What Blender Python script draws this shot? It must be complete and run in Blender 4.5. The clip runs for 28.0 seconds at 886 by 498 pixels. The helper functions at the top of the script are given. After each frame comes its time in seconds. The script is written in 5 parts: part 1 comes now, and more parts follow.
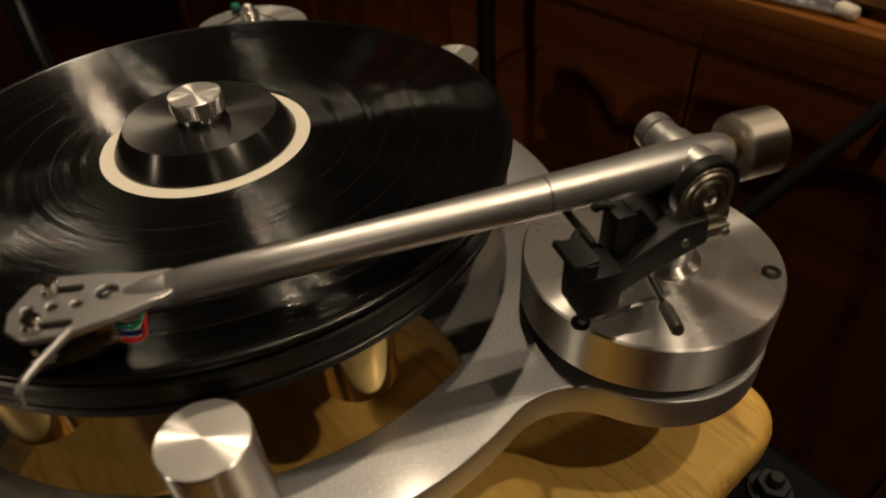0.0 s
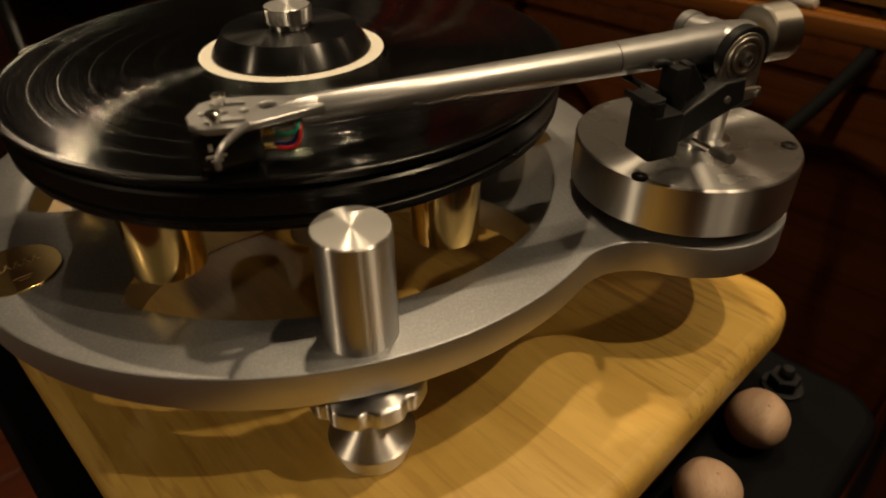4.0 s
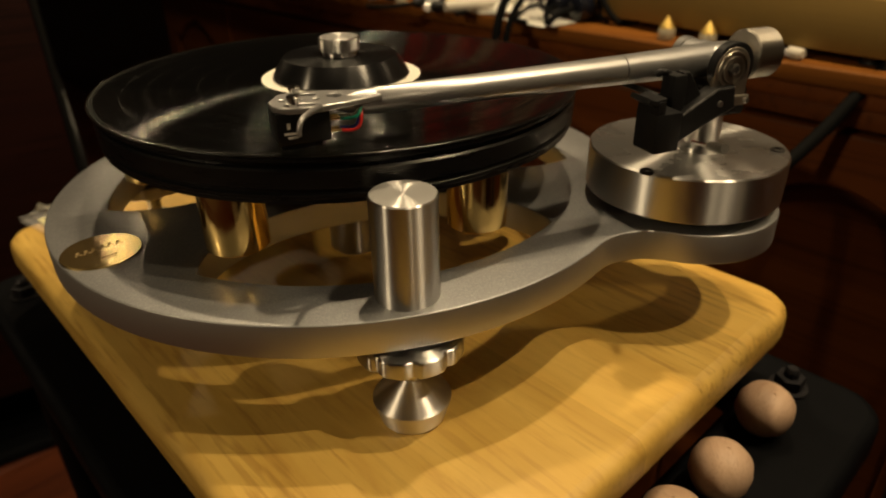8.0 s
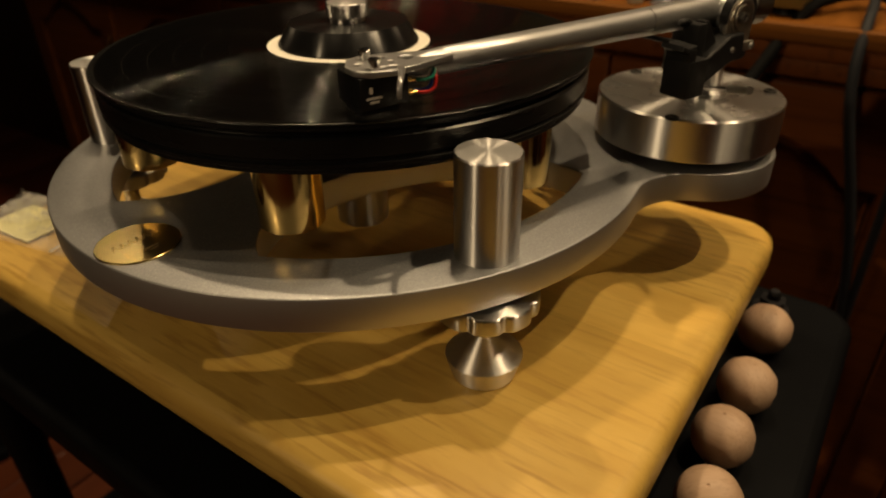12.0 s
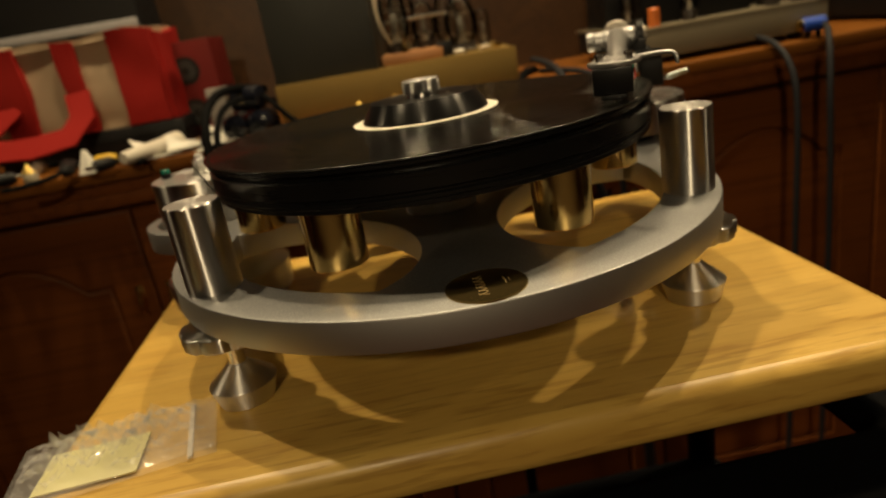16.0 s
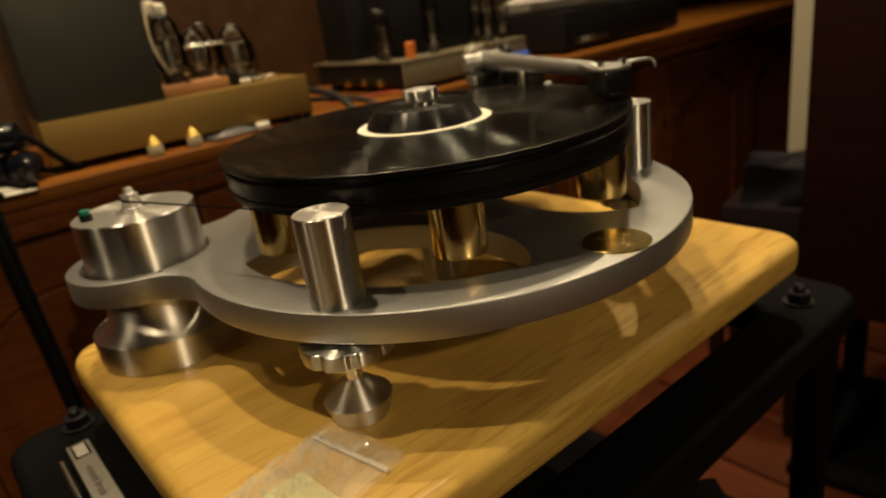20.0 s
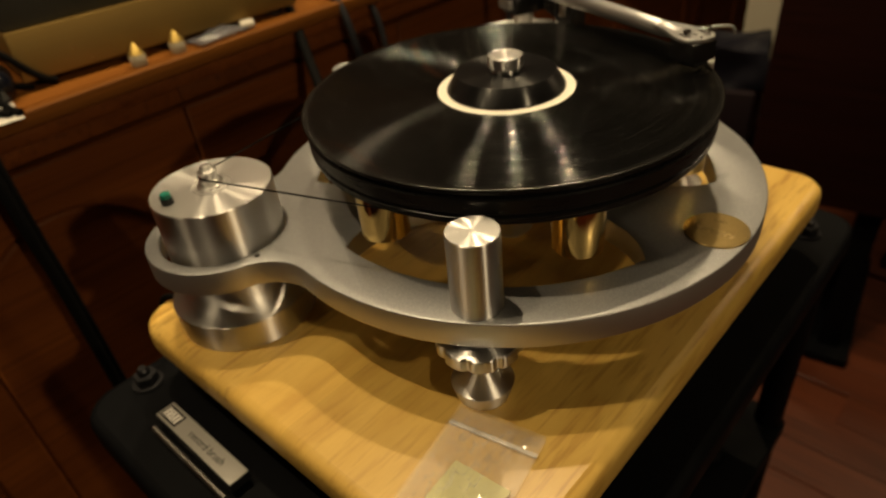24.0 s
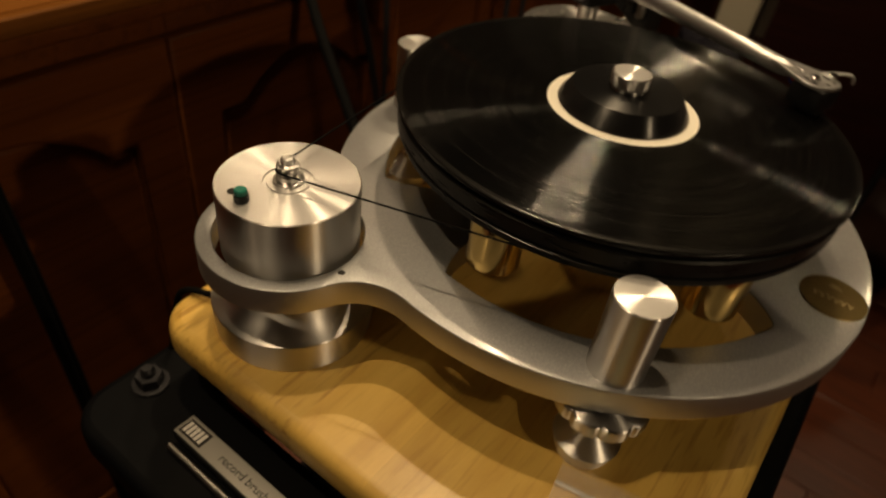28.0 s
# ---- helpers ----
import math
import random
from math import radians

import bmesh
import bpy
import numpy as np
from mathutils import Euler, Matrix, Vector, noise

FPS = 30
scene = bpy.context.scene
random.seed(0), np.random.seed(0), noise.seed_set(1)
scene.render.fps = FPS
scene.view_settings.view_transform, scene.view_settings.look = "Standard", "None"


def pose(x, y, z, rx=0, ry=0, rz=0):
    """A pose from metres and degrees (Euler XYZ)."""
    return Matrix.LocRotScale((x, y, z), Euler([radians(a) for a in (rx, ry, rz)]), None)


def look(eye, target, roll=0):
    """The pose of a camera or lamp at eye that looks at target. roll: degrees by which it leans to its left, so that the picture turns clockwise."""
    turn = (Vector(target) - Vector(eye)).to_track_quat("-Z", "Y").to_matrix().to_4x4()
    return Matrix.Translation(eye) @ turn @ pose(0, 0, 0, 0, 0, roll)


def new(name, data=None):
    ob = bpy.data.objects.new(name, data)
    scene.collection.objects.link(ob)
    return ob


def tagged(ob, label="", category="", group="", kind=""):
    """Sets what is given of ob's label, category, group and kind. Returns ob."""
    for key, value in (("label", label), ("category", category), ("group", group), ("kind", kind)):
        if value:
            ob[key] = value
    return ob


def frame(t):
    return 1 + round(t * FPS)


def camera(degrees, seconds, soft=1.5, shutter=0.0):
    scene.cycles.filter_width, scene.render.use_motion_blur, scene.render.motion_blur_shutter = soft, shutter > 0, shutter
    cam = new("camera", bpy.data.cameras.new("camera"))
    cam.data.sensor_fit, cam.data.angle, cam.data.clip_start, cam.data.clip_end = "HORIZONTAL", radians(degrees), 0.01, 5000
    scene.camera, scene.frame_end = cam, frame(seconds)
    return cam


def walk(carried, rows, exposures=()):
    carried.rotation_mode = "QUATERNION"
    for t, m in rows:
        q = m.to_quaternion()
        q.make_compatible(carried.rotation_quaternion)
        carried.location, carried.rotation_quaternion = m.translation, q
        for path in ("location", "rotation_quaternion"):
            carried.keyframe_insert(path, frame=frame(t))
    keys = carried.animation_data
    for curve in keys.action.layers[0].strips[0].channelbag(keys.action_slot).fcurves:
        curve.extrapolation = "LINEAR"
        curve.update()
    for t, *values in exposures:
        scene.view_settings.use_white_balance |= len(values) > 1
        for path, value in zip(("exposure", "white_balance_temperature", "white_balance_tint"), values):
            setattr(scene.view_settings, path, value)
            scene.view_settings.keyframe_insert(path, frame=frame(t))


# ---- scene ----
cam = camera(67.62, 28.0, 2.0, 0.4)
PATH = [
    (0, (0.0540, -0.3062, 0.3068), (0.1216, 0.0291, 0.0144), -3.20),
    (0.5, (0.0604, -0.3209, 0.3082), (0.1180, 0.0247, 0.0258), -3.66),
    (1, (0.0525, -0.3335, 0.3096), (0.1120, 0.0161, 0.0326), -2.92),
    (1.5, (0.0560, -0.3390, 0.3003), (0.1128, 0.0097, 0.0215), -3.48),
    (2, (0.0529, -0.3428, 0.3045), (0.1110, 0.0035, 0.0230), -1.88),
    (2.5, (0.0467, -0.3471, 0.2896), (0.1082, -0.0019, 0.0076), -2.79),
    (3, (0.0304, -0.3530, 0.2983), (0.1114, -0.0128, 0.0151), -1.75),
    (3.5, (-0.0144, -0.3631, 0.2885), (0.1019, -0.0264, 0.0136), -0.93),
    (4, (-0.0267, -0.3753, 0.2617), (0.0795, -0.0235, 0.0020), -0.54),
    (4.5, (-0.0283, -0.3878, 0.2341), (0.0758, -0.0144, 0.0056), 1.55),
    (6.5, (-0.0247, -0.4024, 0.1906), (0.0685, -0.0039, 0.0035), 0.24),
    (7, (-0.0275, -0.4235, 0.2121), (0.0595, -0.0256, 0.0207), 0.23),
    (7.5, (-0.0399, -0.4244, 0.2155), (0.0503, -0.0293, 0.0199), -0.27),
    (8, (-0.0571, -0.4310, 0.2437), (0.0517, -0.0505, 0.0295), -0.88),
    (8.5, (-0.0638, -0.4421, 0.2515), (0.0456, -0.0698, 0.0235), -0.16),
    (9, (-0.0242, -0.3880, 0.2212), (0.0667, -0.0125, -0.0096), -1.74),
    (9.5, (-0.0351, -0.4085, 0.2370), (0.0571, -0.0322, 0.0082), -0.78),
    (10, (-0.0449, -0.4494, 0.2553), (0.0626, -0.0720, 0.0349), 0.08),
    (10.5, (-0.0403, -0.4379, 0.2544), (0.0619, -0.0631, 0.0272), -0.54),
    (11, (-0.0450, -0.4324, 0.2679), (0.0521, -0.0651, 0.0266), -0.58),
    (11.5, (-0.0950, -0.4180, 0.2553), (0.0380, -0.0596, 0.0179), -0.76),
    (13.5, (-0.2631, -0.3373, 0.2054), (0.0215, -0.0472, 0.0122), -1.60),
    (14, (-0.3184, -0.3016, 0.1949), (-0.0012, -0.0368, 0.0167), -2.44),
    (15, (-0.3660, -0.2337, 0.1890), (-0.0023, -0.0177, 0.0354), -3.60),
    (15.5, (-0.4051, -0.1905, 0.1966), (-0.0281, 0.0030, 0.0451), -8.37),
    (16, (-0.4293, -0.1780, 0.1993), (-0.0375, -0.0112, 0.0539), -9.93),
    (16.5, (-0.4234, -0.1769, 0.2221), (-0.0404, 0.0002, 0.0656), -12.35),
    (17, (-0.4434, -0.1386, 0.2414), (-0.0504, 0.0047, 0.0754), -11.96),
    (17.5, (-0.4451, -0.0871, 0.2555), (-0.0436, 0.0131, 0.0787), -13.05),
    (18, (-0.4169, -0.0343, 0.2546), (-0.0121, 0.0259, 0.0676), -12.62),
    (18.5, (-0.3920, 0.0085, 0.2465), (0.0137, 0.0311, 0.0530), -11.63),
    (19, (-0.4121, 0.0382, 0.2482), (-0.0083, 0.0078, 0.0521), -12.08),
    (19.5, (-0.4602, 0.0724, 0.2341), (-0.0516, 0.0094, 0.0565), -11.39),
    (20, (-0.4895, 0.0930, 0.2228), (-0.0754, 0.0142, 0.0655), -8.15),
    (20.5, (-0.4774, 0.1071, 0.2182), (-0.0672, 0.0060, 0.0632), -7.37),
    (22.5, (-0.4644, 0.1843, 0.2589), (-0.0837, 0.0412, 0.0662), -8.88),
    (23, (-0.4710, 0.1947, 0.2851), (-0.0972, 0.0511, 0.0799), -10.03),
    (23.5, (-0.4444, 0.1951, 0.3125), (-0.0795, 0.0698, 0.0810), -7.64),
    (24, (-0.4236, 0.1979, 0.3277), (-0.0736, 0.0853, 0.0683), -6.01),
    (24.5, (-0.4091, 0.2393, 0.3191), (-0.0712, 0.0960, 0.0587), -6.73),
    (25, (-0.3996, 0.2655, 0.2839), (-0.0590, 0.0654, 0.0684), -6.48),
    (25.5, (-0.3960, 0.2935, 0.2428), (-0.0538, 0.0649, 0.0606), -5.10),
    (26, (-0.3782, 0.3191, 0.2296), (-0.0365, 0.0868, 0.0513), -5.01),
    (26.5, (-0.3591, 0.3384, 0.2234), (-0.0264, 0.0983, 0.0387), -4.79),
    (27, (-0.3313, 0.3481, 0.2329), (-0.0123, 0.1053, 0.0284), -3.46),
    (27.5, (-0.3181, 0.3393, 0.3002), (-0.0192, 0.1207, 0.0446), 1.56),
    (28, (-0.2984, 0.2972, 0.3395), (-0.0022, 0.1228, 0.0490), 8.12),
]
walk(cam, [(t, look(eye, target, roll)) for t, eye, target, roll in PATH], exposures=[
    (0.0, -0.6, 5950, 21), (1.0, -0.42, 6050, 20), (3.0, -0.38, 6150, 19), (4.0, -0.3, 6400, 19), (7.0, -0.1, 6550, 18), (8.0, 0.1, 6550, 15), (9.0, -0.05, 6600, 15), (10.0, -0.2, 6650, 16), (11.0, -0.1, 6700, 17),
    (14.0, -0.18, 7000, 19), (15.0, 0.06, 6800, 15), (17.0, 0.24, 6500, 12), (18.0, 0.16, 6400, 15), (19.0, 0.18, 6400, 15), (20.0, 0.28, 6550, 13), (23.0, 0.25, 6600, 14), (24.0, 0.12, 6550, 14), (25.0, 0.08, 6600, 16), (26.0, 0.1, 6800, 17), (27.0, -0.1, 6900, 18), (28.0, -0.42, 6700, 19)])


cam.data.dof.use_dof = True
cam.data.dof.focus_distance = 0.32
cam.data.dof.aperture_fstop = 7.5

# ---- light: dim room, warm ceiling spots ----
world = bpy.data.worlds.new("room_air")
scene.world = world
world.use_nodes = True
world.node_tree.nodes["Background"].inputs[0].default_value = (1.0, 0.72, 0.42, 1)
world.node_tree.nodes["Background"].inputs[1].default_value = 0.020


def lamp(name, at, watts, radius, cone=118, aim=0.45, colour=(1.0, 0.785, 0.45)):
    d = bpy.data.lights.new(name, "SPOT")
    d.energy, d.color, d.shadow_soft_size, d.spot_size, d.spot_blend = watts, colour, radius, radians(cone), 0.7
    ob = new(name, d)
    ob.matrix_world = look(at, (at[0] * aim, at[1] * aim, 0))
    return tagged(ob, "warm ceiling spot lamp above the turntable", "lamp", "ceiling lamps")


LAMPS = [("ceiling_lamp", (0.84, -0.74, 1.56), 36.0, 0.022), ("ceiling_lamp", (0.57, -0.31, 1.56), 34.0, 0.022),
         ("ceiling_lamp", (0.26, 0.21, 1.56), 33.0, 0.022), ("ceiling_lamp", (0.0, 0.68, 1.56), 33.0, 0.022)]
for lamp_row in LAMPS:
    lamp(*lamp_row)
# no lamp is known here: this spot is added to brighten the display case
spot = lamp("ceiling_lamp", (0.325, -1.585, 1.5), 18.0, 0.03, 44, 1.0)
spot["label"], spot["group"] = "added unseen spot that brightens the display case", "room lamps"
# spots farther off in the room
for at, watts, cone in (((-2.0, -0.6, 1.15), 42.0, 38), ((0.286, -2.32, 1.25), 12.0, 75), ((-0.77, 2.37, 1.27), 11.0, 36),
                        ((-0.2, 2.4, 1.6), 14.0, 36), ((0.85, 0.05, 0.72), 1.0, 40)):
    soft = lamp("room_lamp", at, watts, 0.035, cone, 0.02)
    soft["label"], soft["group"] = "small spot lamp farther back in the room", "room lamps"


# ---- helpers ----
def mat(name, colour, rough=0.5, metal=0.0, **kw):
    m = bpy.data.materials.new(name)
    m.use_nodes = True
    b = m.node_tree.nodes["Principled BSDF"]
    b.inputs["Base Color"].default_value = (*colour, 1)
    b.inputs["Roughness"].default_value = rough
    b.inputs["Metallic"].default_value = metal
    for k, v in kw.items():
        b.inputs[k.replace("_", " ")].default_value = v
    return m


def nd(m, kind, **kw):
    n = m.node_tree.nodes.new(kind)
    for k, v in kw.items():
        n.inputs[k.replace("_", " ")].default_value = v
    return n


def wire(m, a, out, b, into):
    m.node_tree.links.new(a.outputs[out], b.inputs[into])


def bsdf(m):
    return m.node_tree.nodes["Principled BSDF"]


def coords(m, scale=(1, 1, 1), kind="Object", turn=0.0):
    tc = m.node_tree.nodes.new("ShaderNodeTexCoord")
    mp = nd(m, "ShaderNodeMapping")
    mp.inputs["Scale"].default_value = scale
    mp.inputs["Rotation"].default_value = (0, 0, turn)
    wire(m, tc, kind, mp, "Vector")
    return mp


def ramp(m, src, out, stops):
    r = m.node_tree.nodes.new("ShaderNodeValToRGB")
    e = r.color_ramp.elements
    while len(e) < len(stops):
        e.new(0.5)
    for k, (p, c) in zip(e, stops):
        k.position, k.color = p, (*c, 1)
    wire(m, src, out, r, "Fac")
    return r


def bumped(m, src, out, strength, distance):
    b = nd(m, "ShaderNodeBump", Strength=strength, Distance=distance)
    wire(m, src, out, b, "Height")
    wire(m, b, "Normal", bsdf(m), "Normal")


def varied(m, lo, hi, scale, into="Roughness", detail=4.0, stretch=(1, 1, 1)):
    """Lets noise vary one value of the surface."""
    mp = coords(m, stretch)
    n = nd(m, "ShaderNodeTexNoise", Scale=scale, Detail=detail)
    wire(m, mp, "Vector", n, "Vector")
    r = nd(m, "ShaderNodeMapRange", From_Min=0.3, From_Max=0.7, To_Min=lo, To_Max=hi)
    wire(m, n, "Fac", r, "Value")
    wire(m, r, "Result", bsdf(m), into)
    return n


def turned(m, amount=0.8, axis="Z"):
    """Concentric tool marks: highlights spread along the radius."""
    bsdf(m).inputs["Anisotropic"].default_value = amount
    bsdf(m).inputs["Anisotropic Rotation"].default_value = 0.25
    t = m.node_tree.nodes.new("ShaderNodeTangent")
    t.direction_type, t.axis = "RADIAL", axis
    wire(m, t, "Tangent", bsdf(m), "Tangent")
    return m


def mesh_of(bm, name, smooth=40):
    me = bpy.data.meshes.new(name)
    bmesh.ops.recalc_face_normals(bm, faces=bm.faces)
    bm.to_mesh(me)
    bm.free()
    if smooth:
        me.shade_smooth()
        me.set_sharp_from_angle(angle=radians(smooth))
    return me


def part(name, bm, material, parent=None, label="", m=None, smooth=30):
    """One mesh object, under a thing or a part where one is given."""
    me = bm if isinstance(bm, bpy.types.Mesh) else mesh_of(bm, name, smooth)
    if material and not me.materials:
        me.materials.append(material)
    ob = new(name, me)
    ob.parent = parent
    if m is not None:
        ob.matrix_basis = m
    if label:
        ob["label"] = label
    return ob


def thing(name, label, category, m=None, group="", kind=""):
    ob = new(name)
    ob.empty_display_size = 0.02
    if m is not None:
        ob.matrix_basis = m
    return tagged(ob, label, category, group, kind)


def lathe(profile, seg=96, cap=True):
    """A turned solid from (radius, height) points, bottom to top."""
    bm = bmesh.new()
    rings = []
    for r, z in profile:
        if r < 1e-6:
            rings.append([bm.verts.new((0, 0, z))])
        else:
            rings.append([bm.verts.new((r * math.cos(2 * math.pi * k / seg), r * math.sin(2 * math.pi * k / seg), z)) for k in range(seg)])
    for a, b in zip(rings, rings[1:]):
        for k in range(seg):
            j = (k + 1) % seg
            if len(a) == 1 and len(b) == 1:
                continue
            if len(a) == 1:
                bm.faces.new((a[0], b[j], b[k]))
            elif len(b) == 1:
                bm.faces.new((a[k], a[j], b[0]))
            else:
                bm.faces.new((a[k], a[j], b[j], b[k]))
    if cap:
        for r in (rings[0], rings[-1]):
            if len(r) > 1:
                bm.faces.new(r)
    return bm


def box(x0, x1, y0, y1, z0, z1, bevel=0.0, seg=2):
    bm = bmesh.new()
    bmesh.ops.create_cube(bm, size=1)
    for v in bm.verts:
        v.co = ((x0 + x1) / 2 + v.co.x * (x1 - x0), (y0 + y1) / 2 + v.co.y * (y1 - y0), (z0 + z1) / 2 + v.co.z * (z1 - z0))
    if bevel:
        bmesh.ops.bevel(bm, geom=bm.edges[:], offset=bevel, segments=seg, profile=0.6, affect="EDGES")
    return bm


def tube(points, radius, name="tube", seg=6, radii=None, cyclic=False, smooth_path=True):
    """A round bar or cable along points, as a mesh."""
    c = bpy.data.curves.new(name, "CURVE")
    c.dimensions, c.bevel_depth, c.bevel_resolution, c.use_fill_caps, c.resolution_u = "3D", radius, seg, True, 10
    s = c.splines.new("NURBS" if smooth_path else "POLY")
    s.points.add(len(points) - 1)
    for k, (p, q) in enumerate(zip(s.points, points)):
        p.co = (*q, 1)
        if radii:
            p.radius = radii[k]
    if smooth_path:
        s.use_endpoint_u, s.order_u = True, min(4, len(points))
    s.use_cyclic_u = cyclic
    return baked(c, name)


def baked(curve, name):
    ob = new(name + "_tmp", curve)
    dg = bpy.context.evaluated_depsgraph_get()
    me = bpy.data.meshes.new_from_object(ob.evaluated_get(dg))
    bpy.data.objects.remove(ob)
    bpy.data.curves.remove(curve)
    me.shade_smooth()
    me.set_sharp_from_angle(angle=radians(40))
    me.name = name
    return me


def plate(loops, z0, z1, bevel=0.0008, name="plate"):
    """A flat plate with holes, from closed loops of (x, y)."""
    c = bpy.data.curves.new(name, "CURVE")
    c.dimensions, c.fill_mode, c.bevel_resolution = "2D", "BOTH", 2
    c.extrude, c.bevel_depth = (z1 - z0) / 2 - bevel, bevel
    c.offset = -bevel
    for lp in loops:
        s = c.splines.new("POLY")
        s.points.add(len(lp) - 1)
        for p, q in zip(s.points, lp):
            p.co = (q[0], q[1], 0, 1)
        s.use_cyclic_u = True
    me = baked(c, name)
    me.transform(Matrix.Translation((0, 0, (z0 + z1) / 2)))
    return me


def ring(r, cx=0.0, cy=0.0, seg=64):
    return [(cx + r * math.cos(2 * math.pi * k / seg), cy + r * math.sin(2 * math.pi * k / seg)) for k in range(seg)]


def arc(cx, cy, r, a0, a1, seg):
    return [(cx + r * math.cos(a0 + (a1 - a0) * k / seg), cy + r * math.sin(a0 + (a1 - a0) * k / seg)) for k in range(seg + 1)]


def text_mesh(body, size, name="lettering", depth=0.0001):
    c = bpy.data.curves.new(name, "FONT")
    c.body, c.size, c.extrude, c.align_x, c.align_y = body, size, depth, "CENTER", "CENTER"
    return baked(c, name)


# the room's own axes: u towards the cabinet, v along it
ROOM = pose(0, 0, 0, 0, 0, 27)


def room(u, v, z, rz=0.0):
    return ROOM @ pose(u, v, z, 0, 0, rz)


# ---- materials ----
def wood_mat(name, dark, light, grain=1.0, rough=0.45, turn=0.0, coat=0.0, pores=0.5, staves=0.0, dash=9.0, figure=0.0):
    """Sawn wood with its grain along x of the room's axes (turned by turn)."""
    m = mat(name, light, rough)
    mp = coords(m, (1, 1, 1), turn=turn)
    st = nd(m, "ShaderNodeMapping")
    st.inputs["Scale"].default_value = (1.6 * grain, 22 * grain, 22 * grain)
    wire(m, mp, "Vector", st, "Vector")
    info = m.node_tree.nodes.new("ShaderNodeObjectInfo")
    off = m.node_tree.nodes.new("ShaderNodeVectorMath")
    off.operation = "MULTIPLY_ADD"
    off.inputs[1].default_value = (37, 51, 23)
    wire(m, info, "Random", off, 0)
    wire(m, st, "Vector", off, 2)
    n = nd(m, "ShaderNodeTexNoise", Scale=1.6, Detail=7, Roughness=0.62, Distortion=0.7)
    wire(m, off, "Vector", n, "Vector")
    r = ramp(m, n, "Fac", [(0.28, dark), (0.5, tuple((a + b) / 2 for a, b in zip(dark, light))), (0.72, light)])
    fine = nd(m, "ShaderNodeMapping")
    fine.inputs["Scale"].default_value = (dash * grain, 420 * grain, 420 * grain)
    wire(m, mp, "Vector", fine, "Vector")
    n2 = nd(m, "ShaderNodeTexNoise", Scale=1.0, Detail=3)
    wire(m, fine, "Vector", n2, "Vector")
    r2 = ramp(m, n2, "Fac", [(0.34, tuple(0.62 * x for x in dark)), (0.48, (1, 1, 1))])
    mix = m.node_tree.nodes.new("ShaderNodeMix")
    mix.data_type, mix.blend_type = "RGBA", "MULTIPLY"
    mix.inputs["Factor"].default_value = pores
    wire(m, r, "Color", mix, "A")
    wire(m, r2, "Color", mix, "B")
    hs = nd(m, "ShaderNodeHueSaturation")
    mr = nd(m, "ShaderNodeMapRange", To_Min=0.87, To_Max=1.08)
    wire(m, info, "Random", mr, "Value")
    wire(m, mr, "Result", hs, "Value")
    if staves:
        # glued staves of slightly different tone
        sx = m.node_tree.nodes.new("ShaderNodeSeparateXYZ")
        wire(m, mp, "Vector", sx, "Vector")
        dv = m.node_tree.nodes.new("ShaderNodeMath")
        dv.operation, dv.inputs[1].default_value, dv.inputs[2].default_value = "MULTIPLY_ADD", 1 / staves, 0.12
        wire(m, sx, "Y", dv, 0)
        fl = m.node_tree.nodes.new("ShaderNodeMath")
        fl.operation = "FLOOR"
        wire(m, dv, 0, fl, 0)
        wn = m.node_tree.nodes.new("ShaderNodeTexWhiteNoise")
        wn.noise_dimensions = "1D"
        wire(m, fl, 0, wn, "W")
        wire(m, wn, "Value", mr, "Value")
        # some staves show more pores than others
        sc = m.node_tree.nodes.new("ShaderNodeSeparateColor")
        wire(m, wn, "Color", sc, "Color")
        pr = nd(m, "ShaderNodeMapRange", From_Min=0.2, From_Max=0.8, To_Min=0.4 * pores, To_Max=2.2 * pores)
        wire(m, sc, "Green", pr, "Value")
        wire(m, pr, "Result", mix, "Factor")
        sh = m.node_tree.nodes.new("ShaderNodeVectorMath")
        sh.operation = "MULTIPLY_ADD"
        sh.inputs[1].default_value = (3.7, 0.9, 2.3)
        wire(m, wn, "Color", sh, 0)
        wire(m, mp, "Vector", sh, 2)
        wire(m, sh, "Vector", st, "Vector")
        wire(m, sh, "Vector", fine, "Vector")
    if figure:
        # broad darker figure that drifts along the grain
        fm = nd(m, "ShaderNodeMapping")
        fm.inputs["Scale"].default_value = (9.0, 22.0, 22.0)
        wire(m, mp, "Vector", fm, "Vector")
        fn = nd(m, "ShaderNodeTexNoise", Scale=1.0, Detail=4, Roughness=0.55, Distortion=1.4)
        wire(m, fm, "Vector", fn, "Vector")
        fr = ramp(m, fn, "Fac", [(0.36, (0.70, 0.58, 0.42)), (0.52, (0.98, 0.96, 0.92)), (0.70, (1.08, 1.10, 1.14))])
        fx = m.node_tree.nodes.new("ShaderNodeMix")
        fx.data_type, fx.blend_type = "RGBA", "MULTIPLY"
        fx.inputs["Factor"].default_value = figure
        wire(m, mix, "Result", fx, "A")
        wire(m, fr, "Color", fx, "B")
        wire(m, fx, "Result", hs, "Color")
    else:
        wire(m, mix, "Result", hs, "Color")
    wire(m, hs, "Color", bsdf(m), "Base Color")
    bumped(m, n2, "Fac", 0.12, 0.0004)
    if coat:
        bsdf(m).inputs["Coat Weight"].default_value = coat
        bsdf(m).inputs["Coat Roughness"].default_value = 0.26
    return m


def turned_face(name, colour, spoke, soft, share):
    """A face turned flat on a lathe: thin radial spokes of light over a softer sheen."""
    m = turned(mat(name, colour, spoke, 1.0), 1.0)
    varied(m, spoke * 0.92, spoke * 1.08, 30)
    return two_lobed(m, colour, soft, share)


